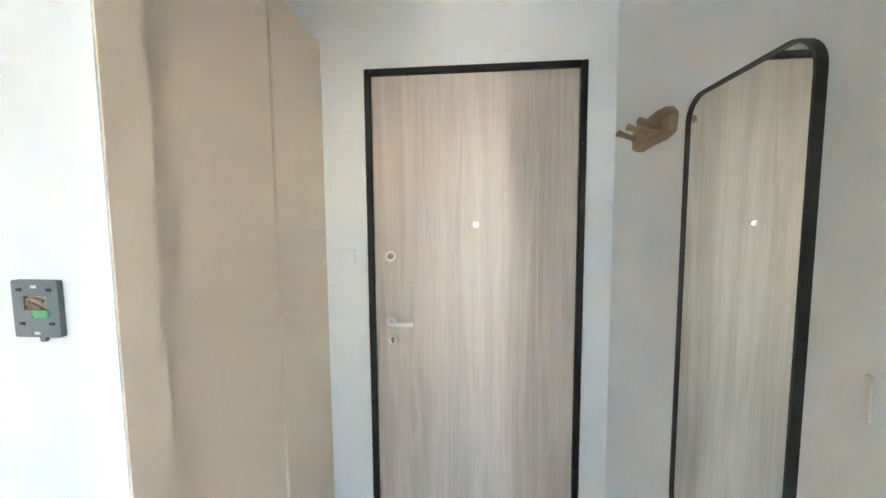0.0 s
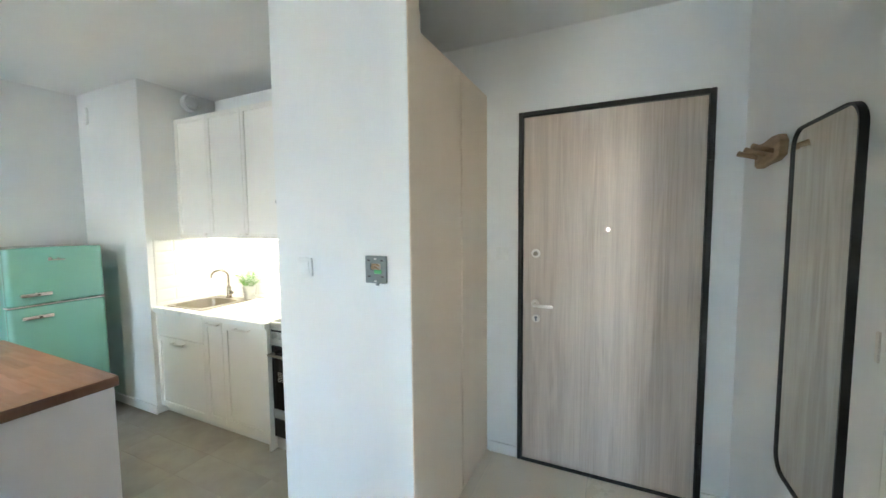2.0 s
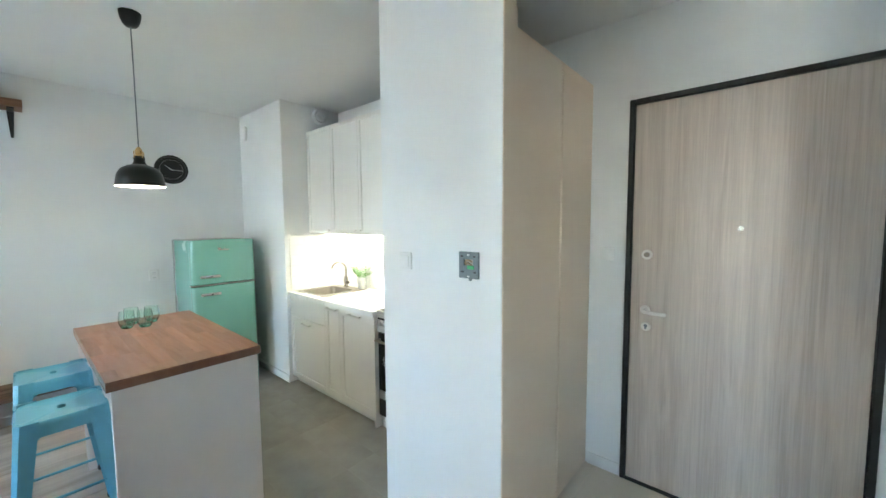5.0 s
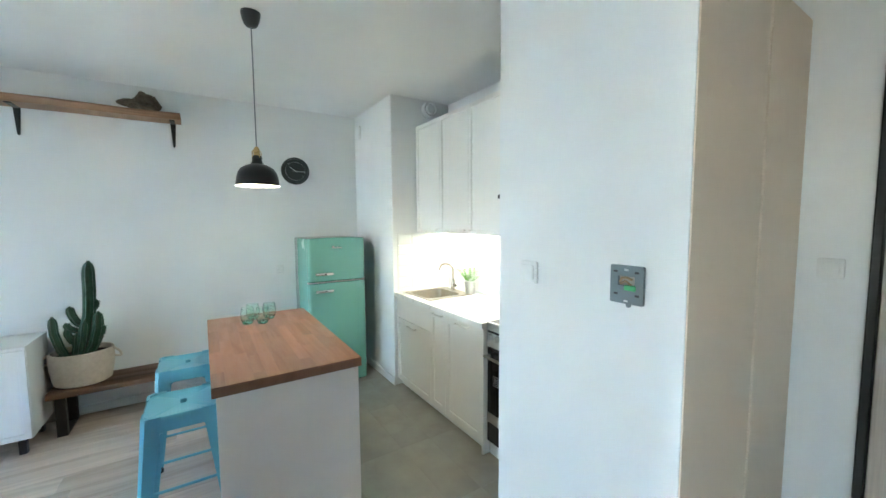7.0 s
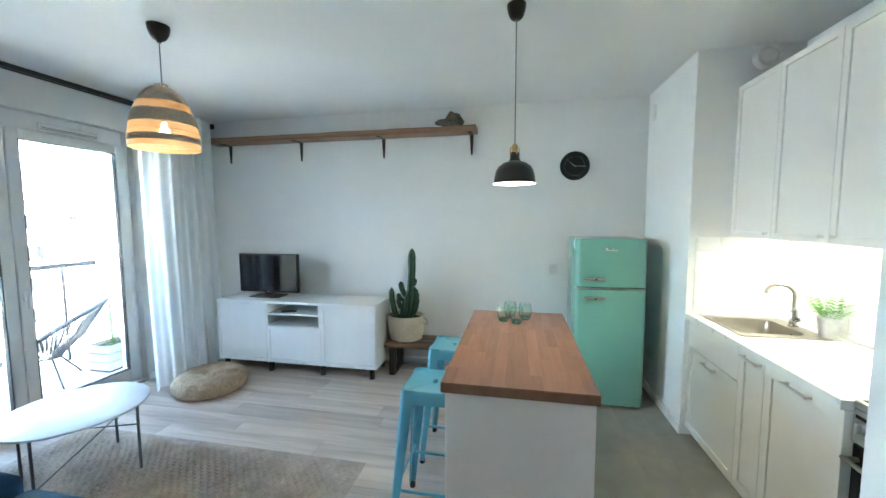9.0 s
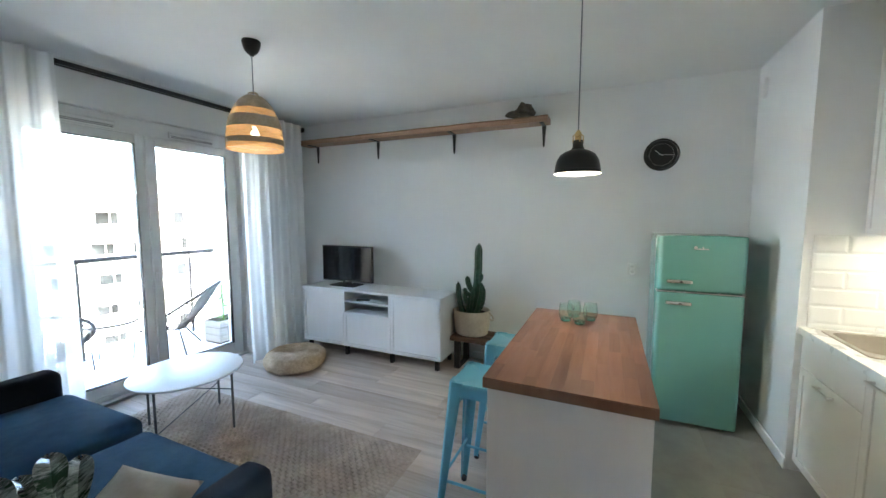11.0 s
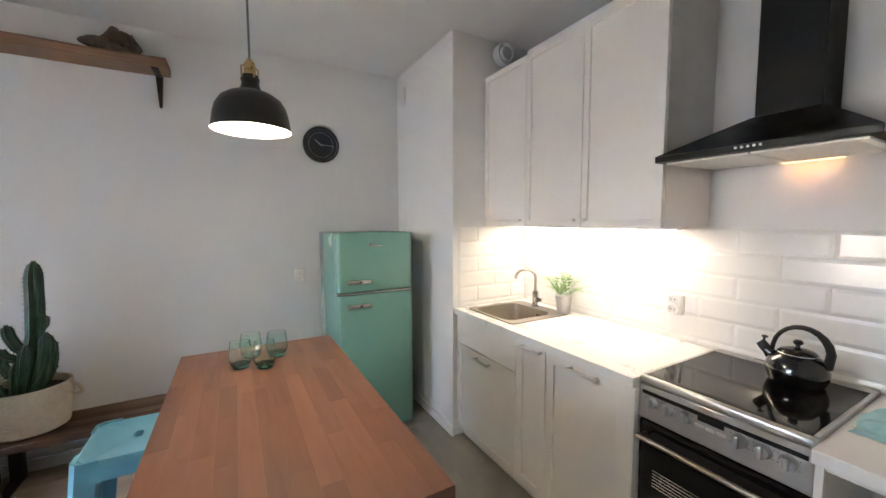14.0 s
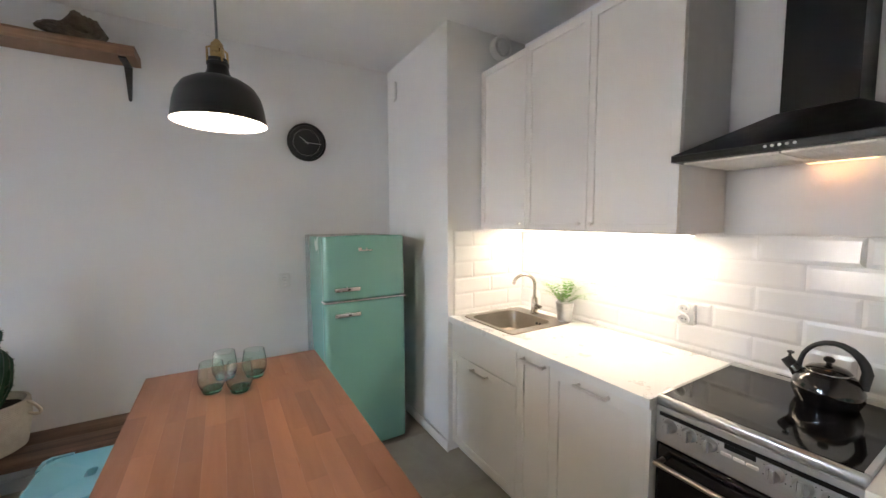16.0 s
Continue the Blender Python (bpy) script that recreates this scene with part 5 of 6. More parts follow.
part("pointer", moved(cube((-0.0018, -0.02, 0.020), (0.0018, 0.10, 0.0212)), CK @ pose(0, 0, 0, 0, 0, -93)), CLOCKMARK, cl, "pale minute pointer")
# ---- living room ----
# sideboard with an open niche
sb = thing("sideboard", (-3.56, -1.64, 0), "white low media sideboard on black legs", "sideboard")
BX, BK, Y0, Y1 = -3.352, -3.775, -2.530, -0.765
third = (Y1 - Y0) / 3
ya, yb = Y0 + third, Y0 + 2 * third
part("top", cube((BK, Y0 - 0.003, 0.728), (BX + 0.004, Y1 + 0.003, 0.750), 0.0015), WHITE_FOIL, sb)
part("body", joined(cube((BK, Y0, 0.112), (BX - 0.020, ya - 0.008, 0.728)), cube((BK, yb + 0.008, 0.112), (BX - 0.020, Y1, 0.728)), cube((BK, ya - 0.008, 0.112), (BX - 0.020, yb + 0.008, 0.498)),
     cube((BK, ya - 0.008, 0.498), (BK + 0.016, yb + 0.008, 0.728)), cube((BX - 0.020, ya - 0.009, 0.498), (BX, ya + 0.009, 0.728)), cube((BX - 0.020, yb - 0.009, 0.498), (BX, yb + 0.009, 0.728))), WHITE_FOIL, sb)
part("niche_shelf", cube((BK + 0.016, ya + 0.006, 0.610), (BX - 0.006, yb - 0.006, 0.628)), WHITE_FOIL, sb)


def framed_east(name, y0, y1, z0, z1, parent, rim=0.05):
    """A framed front that faces +x."""
    bm = framed((BX - 0.019, y0, z0), (BX, y1, z1), 0, 1, rim, 0.009)
    return part(name, bm, WHITE_FOIL, parent)


framed_east("door", Y0 + 0.002, ya - 0.011, 0.114, 0.725, sb)
framed_east("door", yb + 0.011, Y1 - 0.002, 0.114, 0.725, sb)
framed_east("drawer", ya - 0.007, yb + 0.007, 0.114, 0.494, sb)
for y in (Y0 + 0.06, ya, yb, Y1 - 0.06):
    for x in (BX - 0.05, BK + 0.05):
        part("leg", cube((x - 0.02, y - 0.02, 0.0), (x + 0.02, y + 0.02, 0.112), 0.003), BLACKPLASTIC, sb, "black square leg")
rc = single("remote_control", moved(cube((-0.022, -0.075, 0), (0.022, 0.075, 0.018), 0.006, 2), Matrix.Translation((-3.42, -1.73, 0.629)) @ pose(0, 0, 0, 0, 0, 20)), BLACKPLASTIC, "black remote control on the niche shelf", "remote")

# television
TV = Matrix.Translation((-3.585, -2.075, 0.75)) @ pose(0, 0, 0, 0, 0, 90) 
tv = thing("television", (-3.585, -2.075, 0.75), "small black flat-screen television, switched off", "television")
part("case", moved(cube((-0.355, 0.0, 0.042), (0.355, 0.035, 0.462), 0.006, 2), TV), BLACKPLASTIC, tv)
part("screen", moved(cube((-0.343, -0.0025, 0.058), (0.343, 0.0, 0.450)), TV), SCREEN, tv, "dark glossy screen", False)
part("stand", moved(joined(cube((-0.17, -0.10, 0.0), (0.17, 0.10, 0.012), 0.004), cube((-0.06, 0.01, 0.012), (0.06, 0.03, 0.05))), TV), BLACKPLASTIC, tv)
part("badge", moved(cube((-0.02, -0.004, 0.047), (0.02, -0.0025, 0.053)), TV), SMUDGE, tv)

# wooden wall shelf
sh = thing("wall_shelf", (-3.8, -1.35, 2.43), "long stained pine shelf on black brackets", "shelf")
bd = bmesh.new()
n = 70
rows = []
for i in range(n + 1):
    y = -2.86 + (0.16 + 2.86) * i / n
    w = 0.016 * noise.noise(Vector((0, y * 2.1, 3.0))) + 0.008 * noise.noise(Vector((0, y * 7, 1.0)))
    zt, zb = 2.487 + 0.003 * noise.noise(Vector((y * 3, 0, 0))), 2.432 + 0.004 * noise.noise(Vector((y * 3, 5, 0)))
    xf = -3.695 + w
    rows.append([bd.verts.new(p) for p in ((XW + 0.001, y, zb), (xf - 0.006, y, zb), (xf, y, zb + 0.012), (xf + 0.004, y, zt - 0.015), (xf - 0.006, y, zt), (XW + 0.001, y, zt))])
for a, b in zip(rows, rows[1:]):
    for k in range(6):
        bd.faces.new((a[k], b[k], b[(k + 1) % 6], a[(k + 1) % 6]))
bd.faces.new(rows[0])
bd.faces.new(rows[-1][::-1])
bmesh.ops.recalc_face_normals(bd, faces=bd.faces)
part("board", bd, SHELFWOOD, sh)
for y in (-2.71, -1.80, -0.83, 0.112):
    strap = prism([(-0.020, 0.0), (-0.008, -0.195), (0.0, -0.203), (0.008, -0.195), (0.020, 0.0)], 0.0, 0.012, Matrix.Translation((XW, y - 0.012, 2.430)) @ FACE_E, 0.002)
    br = joined(strap, cube((XW + 0.006, y - 0.030, 2.423), (XW + 0.175, y + 0.006, 2.431), 0.002))
    part("bracket", br, BLACKSTEEL, sh, "black steel bracket")

# driftwood on the shelf
dw2 = bmesh.new()
bmesh.ops.create_icosphere(dw2, subdivisions=5, radius=1)
for v in dw2.verts:
    p = v.co.copy()
    t = p.y                                   # -1 is the thin tail, 1 the knotted end
    rise = max(0.0, min(1.0, (t + 0.35) / 0.5))
    fall = max(0.0, min(1.0, (1.0 - t) / 0.3))
    thick = 0.034 + 0.060 * rise * rise * (3 - 2 * rise) * fall
    q = Vector((p.x * 0.06, t * 0.15, p.z * thick))
    f = 1 + 0.22 * noise.noise(p * 2.3 + Vector((3, 1, 7))) + 0.20 * noise.noise(Vector((p.x * 9, p.y * 3, p.z * 9))) + 0.12 * noise.noise(p * 14)
    q.x *= f
    q.z *= f
    hollow = math.exp(-((t - 0.30) ** 2 / 0.09 + (p.z - 0.25) ** 2 / 0.10)) * max(0.0, p.x)
    q.x -= 0.115 * hollow
    gap = math.exp(-((t - 0.78) ** 2 / 0.02 + (p.z + 0.1) ** 2 / 0.05)) * max(0.0, p.x)
    q.x -= 0.06 * gap
    v.co = Vector((q.x, q.y, max(q.z, -0.053)))
moved(dw2, Matrix.Translation((-3.785, -0.113, 2.540)))
single("driftwood", dw2, DRIFT, "gnarled piece of weathered driftwood on the shelf", "driftwood")

# bench with the cactus
bn = thing("bench", (-3.68, 0.0, 0), "low dark reclaimed wood bench on black legs", "bench")
for x0, x1 in ((-3.850, -3.690), (-3.686, -3.515)):
    bd = bmesh.new()
    rows = []
    for i in range(41):
        y = -0.735 + 1.40 * i / 40
        w = 0.008 * noise.noise(Vector((x0 * 3, y * 4, 2.0)))
        rows.append([bd.verts.new(p) for p in ((x0, y, 0.290), (x1 + w, y, 0.292), (x1 + w + 0.004, y, 0.310), (x1 + w - 0.002, y, 0.330), (x1 - 0.01, y, 0.335 + w * 0.3), (x0, y, 0.335 + w * 0.3))])
    for a, b in zip(rows, rows[1:]):
        for k in range(6):
            bd.faces.new((a[k], b[k], b[(k + 1) % 6], a[(k + 1) % 6]))
    bd.faces.new(rows[0])
    bd.faces.new(rows[-1][::-1])
    bmesh.ops.recalc_face_normals(bd, faces=bd.faces)
    part("plank", bd, BENCHWOOD, bn)
for y in (-0.665, 0.58):
    part("leg_frame", joined(cube((-3.835, y - 0.03, 0.0), (-3.795, y + 0.03, 0.290), 0.002), cube((-3.570, y - 0.03, 0.0), (-3.530, y + 0.03, 0.290), 0.002), cube((-3.795, y - 0.03, 0.0), (-3.570, y + 0.03, 0.012), 0.002), cube((-3.795, y - 0.03, 0.275), (-3.570, y + 0.03, 0.289), 0.002)), BLACKSTEEL, bn, "black flat steel leg frame")

PX2, PY2, PZ2 = -3.695, -0.560, 0.337
OVAL = Matrix.Translation((PX2, PY2, PZ2)) @ Matrix.Diagonal((0.98, 1.10, 1.06, 1.0))
pt = thing("cactus_pot", (PX2, PY2, PZ2), "cream cotton rope basket pot with loop handles", "pot")
prof = [(0, 0), (0.135, 0), (0.146, 0.008)]
for k in range(26):
    f = k / 25
    r0 = 0.150 + 0.022 * math.sin(1.9 * f)
    prof += [(r0 + 0.0028, 0.012 + 0.222 * f), (r0, 0.0163 + 0.222 * f)]
prof += [(0.170, 0.240), (0.160, 0.240), (0.156, 0.20), (0, 0.20)]
part("basket", lathe(prof, (0, 0, 0), 48, OVAL), ROPE, pt)
for sy in (1, -1):
    hp = [(0.02, sy * (0.166 + 0.048 * math.sin(a)), 0.205 - 0.035 * math.sin(a) + 0.030 * math.cos(a)) for a in [radians(15 * k) for k in range(13)]]
    part("loop_handle", moved(tube(hp, 0.0075, 8), OVAL), ROPE, pt)
part("soil", lathe([(0, 0.205), (0.08, 0.208), (0.157, 0.202)], (0, 0, 0), 28, OVAL), SOIL, pt)


def cactus_arm(pts, r, ribs=6):
    """A ribbed column along a bent line, with a domed tip; returns it and its spines."""
    bm = bmesh.new()
    sp = bmesh.new()
    pts = [Vector(p) for p in pts]
    # resample
    line = []
    for a, b in zip(pts, pts[1:]):
        for k in range(5):
            line.append(a.lerp(b, k / 5))
    line.append(pts[-1])
    n = ribs * 4
    rings = []
    side = None
    tot = len(line) - 1
    for i, p in enumerate(line):
        d = (line[min(i + 1, tot)] - line[max(i - 1, 0)]).normalized()
        if side is None:
            side = d.orthogonal().normalized()
        side = (side - d * side.dot(d)).normalized()
        up = d.cross(side)
        f = i / tot
        rr = r * (0.82 + 0.18 * min(1, f * 4)) * (math.sqrt(max(0.02, 1 - ((f - 0.82) / 0.18) ** 2)) if f > 0.82 else 1)
        ring = []
        for k in range(n):
            a = 2 * math.pi * k / n
            q = rr * (1 + 0.2 * math.cos(ribs * a))
            ring.append(bm.verts.new(p + q * (math.cos(a) * side + math.sin(a) * up)))
            if k % 4 == 0:
                tip = p + (q + 0.007) * (math.cos(a) * side + math.sin(a) * up)
                b0 = p + q * 0.97 * (math.cos(a) * side + math.sin(a) * up)
                e = d * 0.0035
                sp.faces.new([sp.verts.new(c) for c in (b0 + e, tip + d * 0.003, b0 - e)])
                sp.faces.new([sp.verts.new(c) for c in (b0 + side * 0.002, tip, b0 - side * 0.002)])
        rings.append(ring)
    for a, b in zip(rings, rings[1:]):
        for k in range(n):
            bm.faces.new((a[k], a[(k + 1) % n], b[(k + 1) % n], b[k]))
    bm.faces.new(rings[-1])
    bmesh.ops.recalc_face_normals(bm, faces=bm.faces)
    return bm, sp


cs2 = thing("cactus", (PX2, PY2, 0.55), "tall branching dark green column cactus", "cactus")
B = Vector((PX2 + 0.03, PY2, 0.545))
arms = [([(0.0, 0.0, 0.0), (0, 0.035, 0.16), (0, 0.065, 0.33), (0.0, 0.075, 0.50), (0, 0.076, 0.62), (0, 0.082, 0.735)], 0.043), ([(0.03, 0.04, 0.0), (0.05, 0.09, 0.10), (0.05, 0.118, 0.22), (0.045, 0.124, 0.345)], 0.036),
        ([(0.04, 0.0, 0.0), (0.06, 0.03, 0.14), (0.06, 0.048, 0.29)], 0.034), ([(0.02, -0.07, 0.0), (0.02, -0.105, 0.08), (0.015, -0.135, 0.20), (0.01, -0.140, 0.33)], 0.030),
        ([(0.03, 0.02, 0.10), (0.03, -0.035, 0.13), (0.03, -0.060, 0.19), (0.03, -0.052, 0.235)], 0.024), ([(0.0, 0.04, 0.22), (0, -0.01, 0.27), (0.0, -0.035, 0.33), (0.0, -0.045, 0.395)], 0.028),
        ([(0.0, 0.065, 0.33), (0.01, 0.105, 0.38), (0.015, 0.112, 0.435)], 0.024), ([(0.02, 0.0, 0.2), (0.03, -0.05, 0.235), (0.03, -0.065, 0.275)], 0.023), ([(-0.03, 0.05, 0.0), (-0.05, 0.10, 0.12), (-0.05, 0.115, 0.29)], 0.031),
        ([(0.02, -0.03, 0.0), (0.05, -0.01, 0.10), (0.055, 0.0, 0.20)], 0.026), ([(0.02, 0.09, 0.12), (0.03, 0.135, 0.17), (0.03, 0.145, 0.235)], 0.023)]
for pts, r in arms:
    a, s = cactus_arm([B + Vector(p) for p in pts], r * 0.76)
    arm = part("stem", a, CACTUS, cs2)
    tagged(part("spines", s, SPINE, arm, smooth=False), kind="stuff")

# straw pouf: one braid coiled from the rim to the middle
PO = (-2.92, -2.235, 0.0)
pouf = thing("pouf", PO, "low round braided straw floor pouf", "pouf")


def coil(name, line, label):
    """Rings of plaited braid along a line of (radius, height) pairs."""
    bm = bmesh.new()
    for q, (r, z) in enumerate(line):
        n = max(18, int(r * 2 * math.pi / 0.012))
        ring = []
        for k in range(n):
            a = 2 * math.pi * k / n
            bulge = 0.0022 * math.sin(a * max(6, round(r * 150)) + 1.7 * q)
            wob = 0.004 * noise.noise(Vector((3 * math.cos(a), 3 * math.sin(a), q * 0.7)))
            ring.append((PO[0] + (r + bulge + wob) * math.cos(a), PO[1] + (r + bulge + wob) * math.sin(a), max(0.0105, z + bulge + 0.5 * wob)))
        tube(ring, 0.0105, 6, True, bm)
    return part(name, bm, JUTE, pouf, label)


coil("side_braid", [(0.236 + 0.060 * math.cos(radians(a)), 0.082 + 0.070 * math.sin(radians(a))) for a in range(-80, 81, 13)], "plaited straw rings round the side")
coil("top_braid", [(0.232 - 0.0178 * k, 0.153 + 0.006 * math.sin(k * 0.5) - 0.012 * (k / 12) ** 2) for k in range(13)], "plaited straw rings on the top")
part("filling", lathe([(0, 0.004), (0.22, 0.004), (0.285, 0.05), (0.289, 0.10), (0.24, 0.148), (0, 0.140)], PO, 48), JUTE, pouf, "straw body under the braid")

# rug
RX0, RX1, RY0, RY1 = -2.19, -0.55, -2.66, -0.375
rg = bmesh.new()
nx, ny = 330, 430
gv = []
for i in range(nx + 1):
    row = []
    for j in range(ny + 1):
        u, v = i / nx, j / ny
        x, y = RX0 + (RX1 - RX0) * u, RY0 + (RY1 - RY0) * v
        e = min(1.0, 12 * min(u, 1 - u, v, 1 - v) + 0.15)
        loop = abs(math.sin(x * 115 + 0.6 * math.sin(y * 9))) * abs(math.sin(y * 62 + 1.5 * (int(x * 36.6) % 2)))
        row.append(rg.verts.new((x + 0.004 * noise.noise(Vector((y * 6, 1, 0))), y + 0.004 * noise.noise(Vector((x * 6, 4, 0))), 0.003 + e * (0.004 + 0.015 * loop ** 1.5 + 0.003 * noise.noise(Vector((x * 14, y * 14, 0)))))))
    gv.append(row)
for i in range(nx):
    for j in range(ny):
        rg.faces.new((gv[i][j], gv[i + 1][j], gv[i + 1][j + 1], gv[i][j + 1]))
single("rug", rg, RUG, "beige looped wool rug on the oak floor", "rug")

# coffee table
TX, TY, TZ = -1.735, -2.045, 0.445
tb2 = thing("coffee_table", (TX, TY, 0.012), "round white coffee table on thin dark metal legs", "table")
oval = [(TX + 0.355 * math.cos(a), TY + 0.345 * math.sin(a)) for a in [2 * math.pi * k / 64 for k in range(64)]]
part("tabletop", prism(oval, TZ - 0.008, TZ + 0.004, None, 0.002), TABLEWHITE, tb2)
lg4 = [(TX - 0.125, TY + 0.29), (TX - 0.315, TY - 0.14), (TX + 0.11, TY - 0.31), (TX + 0.20, TY - 0.06)]
for x, y in lg4:
    part("leg", cube((x - 0.006, y - 0.006, 0.012), (x + 0.006, y + 0.006, TZ - 0.008), 0.001), TABLELEG, tb2, "thin dark metal leg")
for a, b, z0, z1 in ((0, 2, 0.305, 0.305), (3, 1, 0.04, 0.20)):
    part("brace", tube([(*lg4[a], z0), (*lg4[b], z1)], 0.0045, 8), TABLELEG, tb2)

# sofa
def upholstered(w, d, h, r, crown):
    """A stuffed box cushion about the origin: rounded edges, a domed top and faint dents."""
    bm = bmesh.new()
    bmesh.ops.create_cube(bm, size=1)
    bmesh.ops.subdivide_edges(bm, edges=list(bm.edges), cuts=17, use_grid_fill=True)
    half = Vector((w / 2, d / 2, h / 2))
    for v in bm.verts:
        u = v.co * 2
        p = Vector((u[i] * half[i] for i in range(3)))
        core = Vector((max(-half[i] + r, min(half[i] - r, p[i])) for i in range(3)))
        off = p - core
        if off.length > 1e-6:
            p = core + off.normalized() * r
        if u.z > 0:
            p.z += crown * (1 - u.x ** 2) * (1 - u.y ** 2) + 0.006 * noise.noise(Vector((u.x * 2.1, u.y * 2.1, w * 9 + d * 7)))
        v.co = p
    bmesh.ops.recalc_face_normals(bm, faces=bm.faces)
    return bm


so = thing("sofa", (-0.65, -1.35, 0), "dark blue two-seat fabric sofa", "sofa")
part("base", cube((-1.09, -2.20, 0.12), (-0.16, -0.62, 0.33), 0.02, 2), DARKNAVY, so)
for y0, y1 in ((-2.205, -1.445), (-1.435, -0.625)):
    c = upholstered(0.80, y1 - y0, 0.17, 0.055, 0.022)
    part("seat_cushion", moved(c, Matrix.Translation((-0.76, (y0 + y1) / 2, 0.438 if y0 < -2 else 0.396))), NAVY, so, "plump blue seat cushion")
    b = pillow(0.44, y1 - y0, 0.18, 14, 16, 4)
    part("back_cushion", moved(b, Matrix.Translation((-0.34, (y0 + y1) / 2, 0.66)) @ pose(0, 0, 0, 0, 76, 0)), NAVY, so)
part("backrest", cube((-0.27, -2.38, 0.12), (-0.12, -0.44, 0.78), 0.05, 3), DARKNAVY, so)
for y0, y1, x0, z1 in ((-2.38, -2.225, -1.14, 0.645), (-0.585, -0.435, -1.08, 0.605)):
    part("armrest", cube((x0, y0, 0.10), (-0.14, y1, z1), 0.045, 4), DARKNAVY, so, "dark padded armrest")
for x in (-1.02, -0.2):
    for y in (-2.28, -0.53):
        part("leg", lathe([(0, 0), (0.012, 0), (0.02, 0.12), (0, 0.12)], (x, y, 0), 14), BLACKPLASTIC, so)
single("cushion", moved(pillow(0.31, 0.31, 0.12), Matrix.Translation((-0.760, -0.775, 0.522)) @ pose(0, 0, 0, -14, 20, 20)), LINEN, "natural linen scatter cushion lying on the sofa", "cushion")
single("cushion", moved(pillow(0.42, 0.42, 0.13), Matrix.Translation((-0.60, -2.13, 0.60)) @ pose(0, 0, 0, 66, 8, 0)), PALELINEN, "pale grey scatter cushion against the armrest", "cushion")

# house plant behind the near armrest, its pale glints mixed into the leaf colour
hp2 = thing("house_plant", (-0.40, -0.22, 0), "house plant with dark leaves, pale glints painted in, in a pot", "plant")
part("pot", lathe([(0, 0), (0.10, 0), (0.13, 0.22), (0.125, 0.225), (0.115, 0.20), (0, 0.20)], (-0.40, -0.22, 0), 28), ZINC, hp2)
rnd = random.Random(8)
for k in range(5):
    a = radians(238 + 9 * k)
    top = Vector((-0.40 + 0.30 * math.cos(a), -0.22 + 0.40 * math.sin(a), 0.895 + 0.05 * rnd.random()))
    if top.x > -0.15:
        top.x = -0.15
    if top.y > 0:
        top.y = 0.0
    base = Vector((-0.40, -0.22, 0.2))
    mid = base.lerp(top, 0.55) + Vector((0, 0, 0.12))
    stem = tube([base, base.lerp(mid, 0.5) + Vector((0, 0, 0.05)), mid, mid.lerp(top, 0.5) + Vector((0, 0, 0.05))], 0.004, 6)
    lfm = bmesh.new()
    d = (top - mid)
    d = Vector((d.x, d.y, d.z * 0.3)).normalized()
    sd = d.cross(Vector((0, 0, 1))).normalized()
    prev = None
    for i in range(11):
        f = i / 10
        w = 0.032 * math.sin(math.pi * min(1, f * 0.96 + 0.03)) ** 0.8
        c = mid.lerp(top, 0.4) + d * 0.20 * f + Vector((0, 0, 0.035 * math.sin(math.pi * f) + 0.02))
        now = [lfm.verts.new(c - sd * w + Vector((0, 0, 0.012))), lfm.verts.new(c), lfm.verts.new(c + sd * w + Vector((0, 0, 0.012)))]
        if prev:
            lfm.faces.new((prev[0], prev[1], now[1], now[0]))
            lfm.faces.new((prev[1], prev[2], now[2], now[1]))
        prev = now
    part("leaf", joined(stem, lfm), GLINTLEAF, hp2)


# curtains and rail
cr = thing("curtain_rail", (-2.3, -2.80, 2.6), "black double curtain rail below the ceiling", "curtain rail")
part("rail", joined(cube((-3.66, -2.815, 2.590), (-0.55, -2.795, 2.622), 0.003), cube((-3.66, -2.772, 2.590), (-0.55, -2.752, 2.622), 0.003)), BLACKSTEEL, cr)
for x in (-3.67, -0.54):
    part("bracket", joined(cube((x - 0.014, -2.83, 2.58), (x + 0.014, -2.745, 2.630), 0.003), cube((x - 0.012, YS, 2.595), (x + 0.012, -2.82, 2.612))), BLACKSTEEL, cr)


def curtain(x0, x1, seed, label):
    bm = bmesh.new()
    nx, nz = 150, 14
    g = []
    for i in range(nx + 1):
        u = i / nx
        row = []
        for j in range(nz + 1):
            v = j / nz
            z = 0.012 + (2.630 - 0.012) * v
            w = 0.9 + 0.35 * (1 - v)
            s = 0.026 * w * math.sin(2 * math.pi * 6.5 * u + 1.2 * math.sin(4 * u + seed)) + 0.006 * math.sin(2 * math.pi * 15 * u + seed + 1.5 * v)
            x = x0 + (x1 - x0) * u + 0.012 * math.sin(14 * u + 3 * v + seed) * (1 - v)
            row.append(bm.verts.new((x, -2.716 + s + 0.05 * (1 - v) ** 2, z)))
        g.append(row)
    for i in range(nx):
        for j in range(nz):
            bm.faces.new((g[i][j], g[i + 1][j], g[i + 1][j + 1], g[i][j + 1]))
    return single("curtain", bm, CURTAIN, label, "curtain", "window curtains")


curtain(-3.575, -2.75, 0.3, "sheer white curtain gathered beside the window")
curtain(-1.40, -0.62, 2.1, "sheer white curtain gathered beside the window")

# basket lamp
bl = thing("basket_lamp", (-1.945, -1.51, 2.01), "woven seagrass and bamboo pendant lamp, lit", "lamp")
LX, LY, LZ = -1.945, -1.51, 2.005
